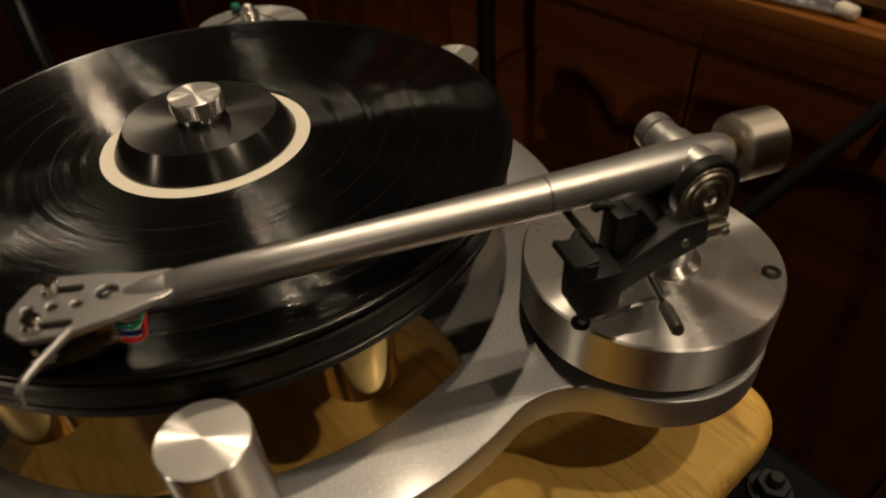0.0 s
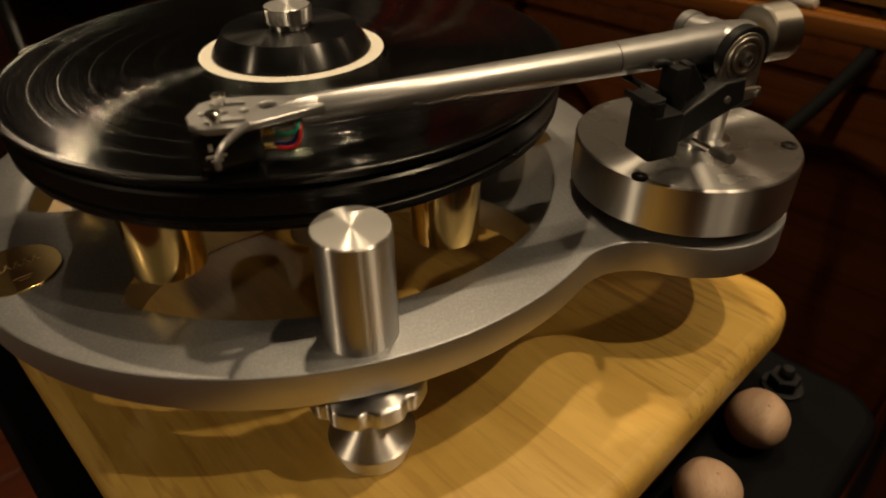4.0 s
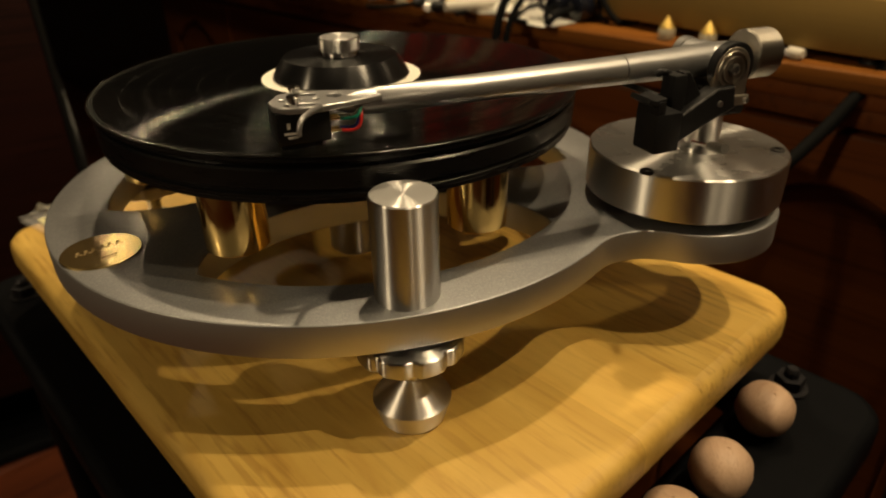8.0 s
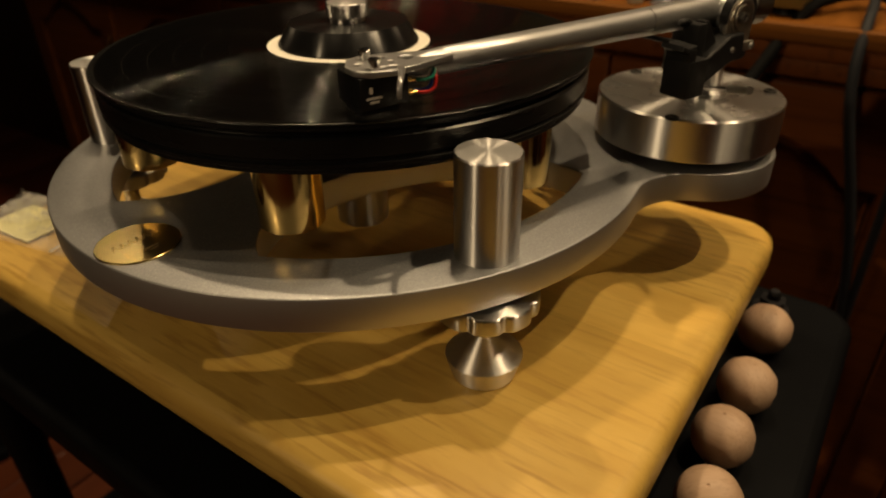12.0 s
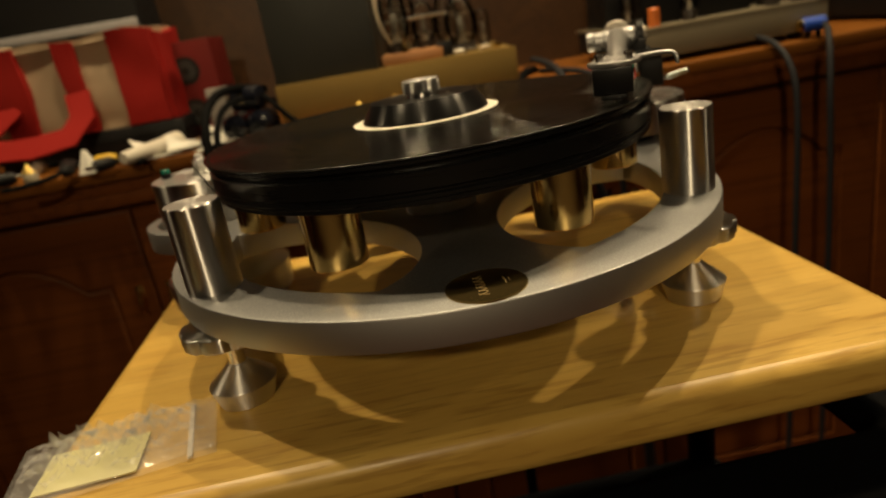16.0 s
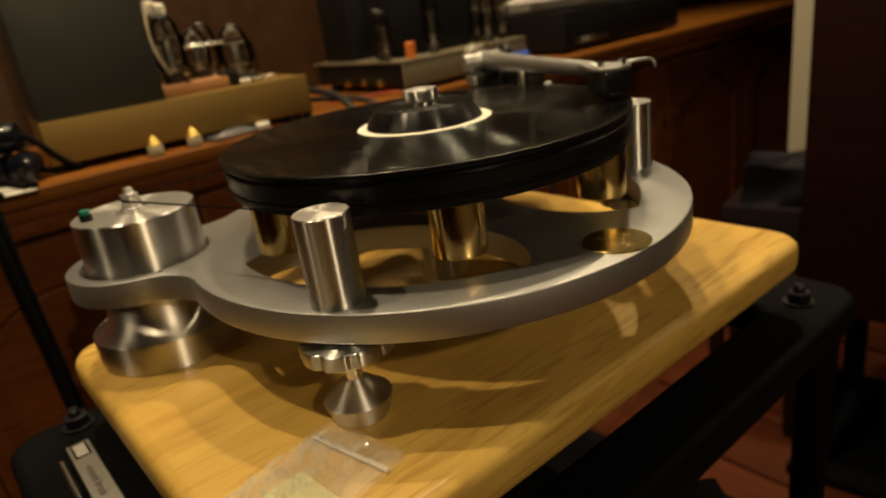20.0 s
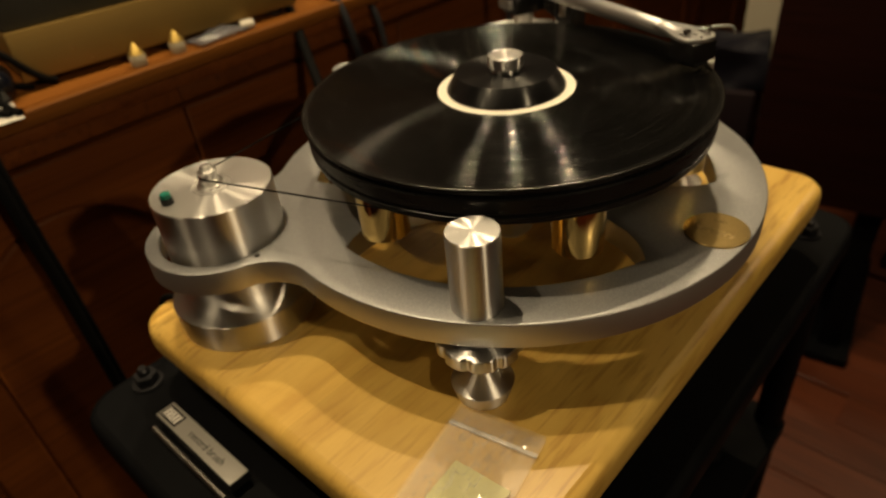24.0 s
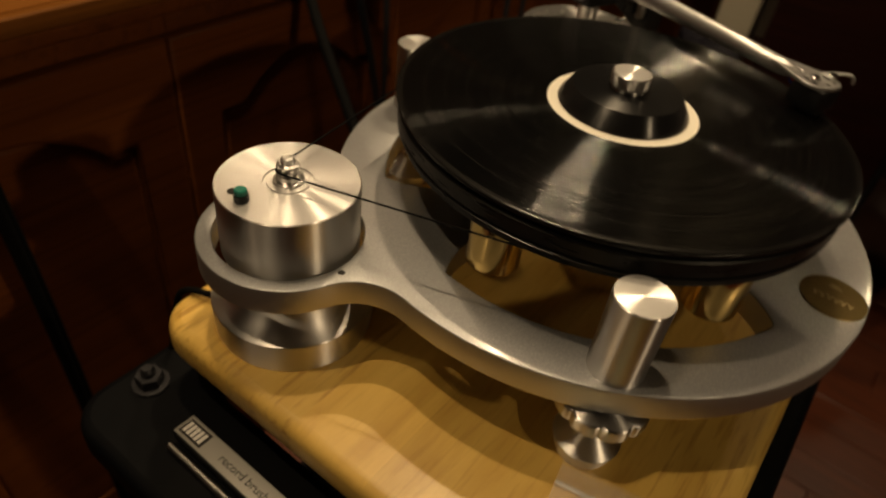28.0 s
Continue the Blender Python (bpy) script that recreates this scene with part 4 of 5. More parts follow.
br = thing("record_brush", "slim record brush with a silver top plate on the rack", "record brush", room(0.084, 0.2735, RACK_TOP))
part("bristle_pad", box(-0.047, 0.047, -0.005, 0.005, 0, 0.006, 0.001), FELT, br)
part("handle", box(-0.052, 0.052, -0.0085, 0.0085, 0.0055, 0.0135, 0.001), BLACKP, br)
tp_ = part("top_plate", box(-0.0515, 0.0515, -0.0078, 0.0078, 0.0135, 0.0142, 0.0003), mat("satin_silver_print_plate", (0.27, 0.26, 0.24), 0.5, 0.4), br)
part("logo_panel", box(0.028, 0.0495, -0.0058, 0.0058, 0.0142, 0.0144), INK, tp_)
for k in range(5):
    part("logo_bar", box(0.0305 + 0.0037 * k, 0.0329 + 0.0037 * k, -0.004, 0.004, 0.0144, 0.01455), PRINT, tp_)
part("lettering", text_mesh("record brush", 0.0085), INK, tp_, "", pose(-0.010, 0.0005, 0.0143, 0, 0, 180))
part("side_rod", tube([(-0.05, 0.0135, 0.004), (0.05, 0.0135, 0.004)], 0.0028, "side_rod", 5, smooth_path=False), STEEL, br)

# ---- zip bag with a yellow note ----
PLASTIC = mat("thin_clear_plastic", (0.95, 0.95, 0.95), 0.08, 0.0, Alpha=0.13, Specular_IOR_Level=1.0)
ZIPLINE = mat("ribbed_clear_plastic", (0.9, 0.9, 0.9), 0.2, 0.0, Alpha=0.4, Specular_IOR_Level=0.8)


def bag_sheet(w, h, z, amp, seed, nx=26, ny=34, crease=0.0):
    bm = bmesh.new()
    grid = [[bm.verts.new((x / nx * w - w / 2, y / ny * h - h / 2, z + amp * (0.6 + noise.noise((x * 0.22 + seed, y * 0.2, seed)) + 0.55 * noise.noise((x * 0.6, y * 0.55 + seed, 3)) + 0.25 * abs(noise.noise((x * 0.9 + y * 0.7, y * 0.3 - x * 0.5, seed))) + crease * abs(noise.noise((x * 0.31 + y * 0.17, y * 0.24 - x * 0.2, seed + 5))) - crease * 0.6 * abs(noise.noise((x * 0.5 - y * 0.4, y * 0.1 + x * 0.2, seed + 9))))
                           * min(1, 3 * min(x, nx - x, y, ny - y) / nx))) for x in range(nx + 1)] for y in range(ny + 1)]
    for y in range(ny):
        for x in range(nx):
            bm.faces.new((grid[y][x], grid[y][x + 1], grid[y + 1][x + 1], grid[y + 1][x]))
    return bm


bag = thing("zip_bag", "small crumpled clear plastic zip bag on the board", "plastic bag", room(-0.1240, 0.2130, 0.0006, 11))
part("back_sheet", bag_sheet(0.0590, 0.108, 0.0002, 0.0006, 2.0), PLASTIC, bag)
part("front_sheet", bag_sheet(0.0590, 0.108, 0.0040, 0.0115, 7.0, 40, 60, 1.0), PLASTIC, bag, smooth=14)
part("zip_strip", box(-0.0295, 0.0295, -0.0415, -0.0385, 0.0012, 0.0024, 0.0004), ZIPLINE, bag, "ribbed zip closure")
tagged(part("sticky_note", box(-0.0190, 0.0190, -0.027, 0.027, 0, 0.0008), mat("pale_yellow_paper", (0.66, 0.63, 0.33), 0.75), m=room(-0.1305, 0.2245, 0.0018, 4.5)), "pale yellow paper note inside the clear bag", "note")

# ---- things on the counter ----
CT = 0.0848
amp = thing("valve_amplifier", "champagne metal valve amplifier with dark transformer cover on the counter", "amplifier", ROOM @ pose(0.518, -0.0075, 0, 0, 0, -6) @ pose(-0.520, 0.012, 0))
part("front_panel", box(0.520, 0.527, -0.187, 0.163, 0.0955, 0.1485, 0.001), CHAMP, amp, "champagne brushed front panel")
part("body", box(0.527, 0.80, -0.184, 0.160, 0.0965, 0.1478, 0.002), CHAMP, amp)
part("transformer_cover", box(0.5285, 0.745, 0.010, 0.162, 0.1482, 0.36, 0.003), DARKPANEL, amp, "dark grey enamelled transformer cover")
part("tube_block", box(0.55, 0.64, -0.085, 0.006, 0.1480, 0.164, 0.003), mat("pale_orange_wood", (0.42, 0.20, 0.08), 0.5), amp)
for (u, v) in ((0.55, 0.14), (0.55, -0.165), (0.77, 0.14), (0.77, -0.165)):
    part("foot", lathe([(0, CT), (0.014, CT), (0.012, 0.0967), (0, 0.0967)], 24, False), BLACKP, amp, "", pose(u, v, 0))


VALVE_BASE = mat("valve_base", (0.03, 0.024, 0.02), 0.35)
VALVE_METAL = mat("valve_metal", (0.34, 0.32, 0.29), 0.42, 0.7)
CERAMIC = mat("white_ceramic", (0.72, 0.68, 0.60), 0.3)
CLOTH_WIRE = mat("pale_cloth_wire", (0.55, 0.46, 0.34), 0.7)


def valve(parent, u, v, z, h, r, globe=0.0, cap=False):
    """A radio valve: base, blown glass, anode and mirror; globe widens it towards a ball."""
    b = part("valve", lathe([(0, 0), (r * 0.8, 0), (r * 0.82, h * 0.13), (r * 0.7, h * 0.16), (0, h * 0.16)], 28, False), VALVE_BASE, parent, "glass radio valve", pose(u, v, z))
    prof = [(r * 0.66, h * 0.15)]
    for k in range(1, 13):
        a = k / 12
        side = (1 - (2 * a - 1) ** 6) ** 0.5 if a > 0.5 else 1.0
        ball = math.sin(math.pi * (0.16 + 0.84 * a)) ** 0.6 if a < 1 else 0.0
        prof.append((max(r * ((1 - globe) * side + globe * ball), 0.0 if k == 12 else r * 0.05), h * (0.15 + 0.85 * a)))
    prof[-1] = (0.0, h)
    part("glass_bulb", lathe(prof, 36, False), GLASS, b, smooth=80)
    part("anode", box(-r * 0.30, r * 0.30, -r * 0.18, r * 0.18, h * 0.32, h * 0.62, r * 0.05), VALVE_METAL, b)
    part("glass_stem", lathe([(r * 0.34, h * 0.16), (r * 0.22, h * 0.20), (r * 0.16, h * 0.28), (0, h * 0.285)], 16, False), CERAMIC, b)
    for x, y in ((-0.42, 0.0), (0.42, 0.0), (0.0, 0.28), (0.0, -0.28)):
        part("support_rod", lathe([(r * 0.030, h * 0.18), (r * 0.030, h * 0.74)], 8), CHROME, b, "", pose(x * r, y * r, 0))
    for z in (0.295, 0.655):
        part("mica_disc", lathe([(0, h * z), (r * 0.60, h * z), (r * 0.60, h * (z + 0.008)), (0, h * (z + 0.008))], 20, False), CERAMIC, b)
    part("getter", lathe([(r * 0.36, h * 0.945), (r * 0.25, h * 0.965), (r * 0.10, h * 0.985)], 24, False), CHROME, b, "silver mirror inside the top")
    if cap:
        part("top_cap", lathe([(r * 0.28, h * 0.97), (r * 0.42, h), (r * 0.42, h * 1.10), (r * 0.30, h * 1.14), (0, h * 1.15)], 24, False), CERAMIC, b, "white ceramic top cap")


for (u, v, h, r, globe, cap) in ((0.575, -0.020, 0.092, 0.021, 0.5, True), (0.60, -0.062, 0.070, 0.019, 0.6, False), (0.60, -0.118, 0.086, 0.0245, 0.85, False),
                                 (0.69, -0.10, 0.095, 0.020, 0.5, False), (0.68, -0.03, 0.115, 0.021, 0.2, True), (0.655, -0.155, 0.060, 0.011, 0.0, False)):
    valve(amp, u, v, 0.1476 if v < -0.09 or u > 0.64 else 0.1638, h, r, globe, cap)
part("top_wire", tube([(0.575, -0.020, 0.268), (0.572, -0.006, 0.272), (0.566, 0.004, 0.250), (0.562, 0.004, 0.215), (0.560, -0.006, 0.185), (0.565, -0.020, 0.166)], 0.0024, "top_wire", 4), CLOTH_WIRE, amp, "pale cloth-covered wire")
part("clamp_rod", tube([(0.578, 0.004, 0.2085), (0.586, -0.100, 0.2090)], 0.0022, "clamp_rod", 4, smooth_path=False), CHROME, amp, "thin bright clamping rod")
part("brass_post", lathe([(0, 0), (0.0055, 0), (0.0055, 0.010), (0.0035, 0.012), (0.0035, 0.020), (0, 0.021)], 20, False), BRASS, amp, "", pose(0.556, -0.030, 0.1638))
part("relay", box(-0.010, 0.010, -0.012, 0.012, 0, 0.022, 0.0015), BLACKP, amp, "small black relay", pose(0.562, -0.088, 0.1478))
for k, (u, v) in enumerate(((0.556, -0.108), (0.558, -0.128), (0.560, -0.146), (0.562, -0.166))):
    part("resistor", tube([(-0.008, 0, 0.004), (0.008, 0, 0.004)], 0.0034, "resistor", 4, smooth_path=False), (CERAMIC, CHROME, CLOTH_WIRE, BRASS)[k], amp, "", pose(u, v, 0.1478, 0, 0, 70 + 25 * k))

sp_me = mesh_of(lathe([(0, 0.0130), (0.0092, 0.0130), (0.0095, 0.0137), (0.0090, 0.0144), (0.0010, 0.0266), (0.0, 0.0270)], 32, False), "cone")
sp_me.materials.append(BRASS_DULL)
sp_base = mesh_of(lathe([(0, 0.0), (0.0090, 0.0), (0.0095, 0.0008), (0.0097, 0.0122), (0.0092, 0.0129), (0, 0.01295)], 32, False), "holder")
sp_base.materials.append(mat("pale_grey_holder", (0.42, 0.37, 0.27), 0.4, 0.1))
for (u, v) in ((0.503, 0.052), (0.503, 0.000), (0.47, 0.50), (0.478, 0.585)):
    c_ = tagged(part("spike_cone", sp_me, None, m=room(u, v, CT)), "small brass spike cone in a silver holder on the counter", "cone", "spike cones")
    part("holder", sp_base, None, c_)

amp2 = thing("power_amplifier", "long grey metal amplifier with black transformers on the counter", "amplifier", ROOM @ pose(-0.068, 0.040, 0))
GREYM = mat("warm_grey_metal", (0.24, 0.205, 0.14), 0.5, 0.3)
varied(GREYM, 0.36, 0.5, 20)
part("front_panel", box(0.575, 0.580, -0.70, -0.405, 0.0950, 0.136, 0.001), GREYM, amp2)
part("body", box(0.580, 0.86, -0.697, -0.408, 0.0960, 0.1345, 0.002), BLACKP, amp2, "black painted sides")
part("top_plate", box(0.574, 0.865, -0.701, -0.404, 0.1346, 0.1385, 0.001), GREYM, amp2, "grey metal top plate")
for (u, v, w, h) in ((0.665, -0.475, 0.036, 0.125), (0.665, -0.565, 0.042, 0.150), (0.76, -0.655, 0.05, 0.13), (0.79, -0.47, 0.05, 0.14), (0.79, -0.56, 0.04, 0.12)):
    tr = part("transformer", box(u - w, u + w, v - w, v + w, 0.1386, 0.1386 + h, 0.004), BLACKP, amp2, "black transformer can")
    part("lid_seam", box(u - w - 0.0008, u + w + 0.0008, v - w - 0.0008, v + w + 0.0008, 0.1386 + h - 0.016, 0.1386 + h - 0.013), GREYM, tr)
    for q in (-1, 1):
        part("bolt", lathe([(0, 0), (0.004, 0), (0.004, 0.003), (0, 0.004)], 12, False), CHROME, tr, "", pose(u - w * 0.8, v + q * w * 0.8, 0.1386 + h))
part("capacitor", lathe([(0, 0.1386), (0.0085, 0.1386), (0.0085, 0.163), (0.007, 0.165), (0, 0.165)], 24, False), mat("orange_film_capacitor", (0.62, 0.16, 0.03), 0.4), amp2, "orange capacitor", pose(0.592, -0.438, 0))
for (u, v, h, r) in ((0.625, -0.412, 0.082, 0.0095), (0.650, -0.420, 0.086, 0.0095), (0.605, -0.500, 0.10, 0.013), (0.60, -0.628, 0.085, 0.014), (0.605, -0.672, 0.085, 0.014), (0.64, -0.640, 0.090, 0.014)):
    valve(amp2, u, v, 0.1386, h, r)
for k in range(3):
    part("terminal_post", lathe([(0, 0), (0.004, 0), (0.0055, 0.004), (0.0055, 0.012), (0.003, 0.014), (0, 0.015)], 16, False), BRASS, amp2, "", pose(0.62 + 0.05 * k, -0.396, 0.105) @ Matrix.Rotation(radians(-90), 4, "X"))
for v in (-0.43, -0.67):
    for u in (0.61, 0.83):
        part("foot", lathe([(0, CT), (0.012, CT), (0.012, 0.0962), (0, 0.0962)], 20, False), BLACKP, amp2, "", pose(u, v, 0))

deck = thing("black_component", "low black hi-fi component with a clear cover on the counter", "hi-fi component", room(0.66, -0.98, CT))
part("body", box(-0.14, 0.14, -0.23, 0.19, 0.006, 0.085, 0.004), BLACKP, deck)
part("front_strip", box(-0.1425, -0.1395, 0.05, 0.16, 0.018, 0.028, 0.001), CHROME, deck, "bright metal strip")
part("cover", box(-0.12, 0.12, -0.17, 0.10, 0.085, 0.105, 0.006), mat("smoked_clear_lid", (0.35, 0.33, 0.3), 0.15, 0.0, Alpha=0.5), deck)
for (a, b) in ((-0.12, -0.16), (-0.12, 0.16), (0.12, -0.16), (0.12, 0.16)):
    part("foot", lathe([(0, 0), (0.014, 0), (0.014, 0.007), (0, 0.007)], 20, False), RUBBER, deck, "", pose(a, b, 0))

# red and beige carrier bag
tote = thing("tote_bag", "red and beige woven carrier bag lying among small parts", "bag", room(0.612, 0.485, 0.1262, 0))
RED = mat("red_webbing", (0.26, 0.011, 0.008), 0.75, 0.0, Specular_IOR_Level=0.15)
nr_ = nd(RED, "ShaderNodeTexNoise", Scale=400, Detail=3)
wire(RED, coords(RED), "Vector", nr_, "Vector")
bumped(RED, nr_, "Fac", 0.3, 0.0006)
BEIGE = mat("beige_woven_cloth", (0.42, 0.31, 0.20), 0.75)
ck_ = nd(BEIGE, "ShaderNodeTexChecker", Scale=260)
wire(BEIGE, coords(BEIGE), "Vector", ck_, "Vector")
bumped(BEIGE, ck_, "Fac", 0.3, 0.0006)


def soft_box(x0, x1, y0, y1, z0, z1, amp_, seed, n=10):
    bm = box(x0, x1, y0, y1, z0, z1)
    bmesh.ops.subdivide_edges(bm, edges=bm.edges[:], cuts=n, use_grid_fill=True)
    for v in bm.verts:
        d = Vector((noise.noise(v.co * 14 + Vector((seed, 0, 0))), noise.noise(v.co * 14 + Vector((0, seed, 5))), noise.noise(v.co * 14 + Vector((5, 0, seed)))))
        v.co += d * amp_ * (0.2 if v.co.z < z0 + 0.002 else 1)
        v.co.z = max(v.co.z, z0)
    return bm


part("body", soft_box(0.0, 0.13, -0.143, 0.143, 0.0, 0.130, 0.012, 3.0), BEIGE, tote)
for (a, b) in ((-0.150, -0.086), (-0.040, -0.012), (0.044, 0.086), (0.112, 0.148)):
    part("strap", soft_box(-0.012, 0.012, a, b, 0.001, 0.134, 0.008, 3.0, 8), RED, tote, "red webbing strap")
part("top_hem", soft_box(-0.004, 0.134, -0.147, 0.147, 0.126, 0.136, 0.008, 3.0, 8), BEIGE, tote)
part("side_panel", soft_box(0.0, 0.13, -0.158, -0.142, 0.0, 0.13, 0.010, 6.0, 6), RED, tote)


def ribbon(points, width, thick=0.004):
    """A flat woven band along points."""
    bm = bmesh.new()
    rings = []
    for k, p in enumerate(points):
        a, b = Vector(points[max(k - 1, 0)]), Vector(points[min(k + 1, len(points) - 1)])
        along = (b - a).normalized()
        across = along.cross(Vector((-0.75, 0.0, 0.66))).normalized() * width / 2
        up = across.cross(along).normalized() * thick / 2
        rings.append([bm.verts.new(Vector(p) + q) for q in (across + up, -across + up, -across - up, across - up)])
    for a, b in zip(rings, rings[1:]):
        for k in range(4):
            bm.faces.new((a[k], a[(k + 1) % 4], b[(k + 1) % 4], b[k]))
    bm.faces.new(rings[0])
    bm.faces.new(rings[-1])
    bmesh.ops.subdivide_edges(bm, edges=bm.edges[:], cuts=1)
    return bm


part("handle", ribbon([(-0.012, -0.026, 0.060), (-0.030, -0.030, 0.026), (-0.050, -0.010, 0.002), (-0.056, 0.040, -0.004), (-0.050, 0.090, -0.002), (-0.032, 0.112, 0.020), (-0.012, 0.066, 0.055)], 0.036), RED, tote, "red handle band hanging down")

CHARGE = mat("off_white_plastic", (0.62, 0.58, 0.5), 0.4)
tagged(part("white_torch", along_x([(-0.065, 0.007), (-0.06, 0.009), (0.03, 0.0105), (0.034, 0.013), (0.056, 0.013), (0.058, 0.010)], 28), CHARGE, m=room(0.500, 0.343, CT + 0.0133, -20)), "white plastic hand torch lying on the counter", "torch")
PAPER = mat("white_paper", (0.7, 0.68, 0.62), 0.7)


def sheet(w, h, curl, seed):
    """A thin sheet of paper with a lifted corner."""
    bm = bmesh.new()
    n = 8
    g = [[bm.verts.new((w * (i / n - 0.5), h * (j / n - 0.5), 0.0012 + curl * max(0.0, i / n + j / n - 1.2) ** 2 + 0.0006 * (1 + noise.noise((i * 0.6, j * 0.6, seed))))) for i in range(n + 1)] for j in range(n + 1)]
    for j in range(n):
        for i in range(n):
            bm.faces.new((g[j][i], g[j][i + 1], g[j + 1][i + 1], g[j + 1][i]))
    ext = bmesh.ops.extrude_face_region(bm, geom=bm.faces[:])
    bmesh.ops.translate(bm, vec=(0, 0, 0.0004), verts=[q for q in ext["geom"] if isinstance(q, bmesh.types.BMVert)])
    return bm


tagged(part("paper_sheet", sheet(0.06, 0.085, 0.02, 1.0), PAPER, m=room(0.492, 0.238, CT, -8)), "small white paper sheet on the counter edge", "paper", "papers on the counter")
tagged(part("paper_sheet", sheet(0.05, 0.07, 0.015, 5.0), PAPER, m=room(0.505, 0.350, CT, 25)), "small white paper sheet under a torch", "paper", "papers on the counter")
tagged(part("clear_packet", bag_sheet(0.035, 0.075, 0.003, 0.006, 11.0), mat("grey_film", (0.10, 0.10, 0.115), 0.22, 0.0, Alpha=0.8, Specular_IOR_Level=0.9), m=room(0.505, -0.058, CT + 0.001, 6)), "shiny grey plastic packet on the counter", "packet")
tagged(part("white_plug", along_x([(-0.010, 0.004), (-0.008, 0.0058), (0.006, 0.006), (0.009, 0.004)], 24), CHARGE, m=room(0.499, -0.098, CT + 0.006, 70)), "small white plug on the counter", "plug")

tagged(part("crumpled_film", bag_sheet(0.10, 0.12, 0.03, 0.035, 21.0), mat("clear_grey_film", (0.5, 0.5, 0.52), 0.15, 0.0, Alpha=0.45, Specular_IOR_Level=0.9), m=room(0.60, 0.675, CT + 0.012)), "crumpled clear plastic film among small parts on the counter", "plastic film")

FILM = mat("white_wrapping_film", (0.62, 0.60, 0.56), 0.25, 0.0, Alpha=0.8, Specular_IOR_Level=0.8)
tagged(part("wrapping_film", bag_sheet(0.16, 0.15, 0.004, 0.030, 31.0), FILM, m=room(0.61, -0.86, CT + 0.1052)), "crumpled white wrapping film on the black component", "plastic film")
pc = thing("paper_cone", "small folded white paper cone on the counter edge", "paper", room(0.470, 0.424, CT))
part("cone", lathe([(0.016, 0), (0.0155, 0.002), (0.0030, 0.030), (0, 0.031)], 5, False), PAPER, pc, smooth=10)
for k, (u, v, w, h, rz) in enumerate(((0.545, 0.300, 0.055, 0.075, 15), (0.530, 0.262, 0.050, 0.060, -30), (0.560, 0.345, 0.060, 0.080, 40), (0.500, 0.300, 0.030, 0.050, 5))):
    tagged(part("paper_sheet", sheet(w, h, 0.03, 20.0 + k), PAPER, m=room(u, v, CT + 0.0016 * (k + 1), rz)), "loose white paper slip among small parts", "paper", "papers on the counter")

# cases and cartons at the back of the counter
case = thing("flat_case", "low black case under the carrier bag", "case", room(0.69, 0.462, CT))
part("body", box(-0.085, 0.085, -0.14, 0.14, 0.0, 0.040, 0.004), BLACKP, case)
part("lid_seam", box(-0.0862, 0.0862, -0.1412, 0.1412, 0.022, 0.0232), RUBBER, case)
tall = thing("tall_black_box", "tall black equipment box with a grey lower strip", "box", room(0.86, 0.52, CT))
part("body", box(-0.085, 0.1, -0.13, 0.24, 0.0, 0.46, 0.004), BLACKP, tall)
part("strip", box(-0.0885, -0.0845, -0.126, 0.236, 0.190, 0.204, 0.001), mat("grey_plastic_strip", (0.30, 0.30, 0.32), 0.5), tall, "pale grey edge strip")
red_box = thing("red_carton", "red carton printed with dark round drivers", "carton", room(0.715, 0.312, CT, -4))
part("box_body", box(-0.035, 0.06, -0.045, 0.028, 0.0, 0.150, 0.0015), mat("dark_red_card", (0.13, 0.010, 0.008), 0.6, 0.0, Specular_IOR_Level=0.2), red_box)
for z in (0.038, 0.105):
    for r_, c_ in ((0.022, INK), (0.015, DARKPANEL), (0.006, INK)):
        part("printed_disc", along_x([(0.0, r_), (-0.0004 - 0.0002 * (0.022 - r_) / 0.007, r_)], 32), c_, red_box, "", pose(-0.0352 - 0.0005 * (0.022 - r_) / 0.007, 0.002, z))
gb = thing("grey_carton", "small grey card box beside the red carton", "carton", room(0.665, 0.274, CT, 8))
part("box_body", box(-0.02, 0.02, -0.017, 0.017, 0.0, 0.072, 0.0012), mat("grey_card", (0.26, 0.24, 0.22), 0.75), gb)
part("flap_seam", box(-0.0203, 0.0203, -0.0006, 0.0006, 0.055, 0.0723), INK, gb)

# loudspeaker terminals beside the amplifier
GLOSS_NAVY = mat("gloss_blue_black_plastic", (0.006, 0.007, 0.012), 0.18)
for k, (u, v, z, rz) in enumerate(((0.548, 0.238, 0.018, 12), (0.546, 0.192, 0.018, -16), (0.592, 0.220, 0.018, 38), (0.556, 0.214, 0.054, 65))):
    tb = thing("terminal_plug", "chunky glossy black loudspeaker terminal with a brass ring", "plug", room(u, v, CT + z, rz), "terminals beside the amplifier")
    part("grip", along_x([(-0.030, 0.011), (-0.027, 0.0165), (-0.020, 0.0178), (-0.006, 0.0178), (-0.004, 0.0155), (0.000, 0.0178), (0.016, 0.0175), (0.020, 0.013)], 32), GLOSS_NAVY, tb)
    part("brass_ring", along_x([(-0.0055, 0.0162), (-0.0050, 0.0168), (-0.0032, 0.0168), (-0.0028, 0.0160)], 32), BRASS, tb)
    part("brass_tip", along_x([(0.020, 0.0085), (0.028, 0.0085), (0.030, 0.006)], 20), BRASS, tb)
    part("lead", tube([(-0.030, 0, 0), (-0.045, 0.004, -0.002), (-0.062, 0.0, -z + 0.010), (-0.080, -0.015, -z + 0.005)], 0.004, "lead", 4), RUBBER, tb)
bl = thing("blue_plug", "blue plastic cable plug hanging over the counter edge", "plug", room(0.492, -0.625, CT + 0.020, 80))
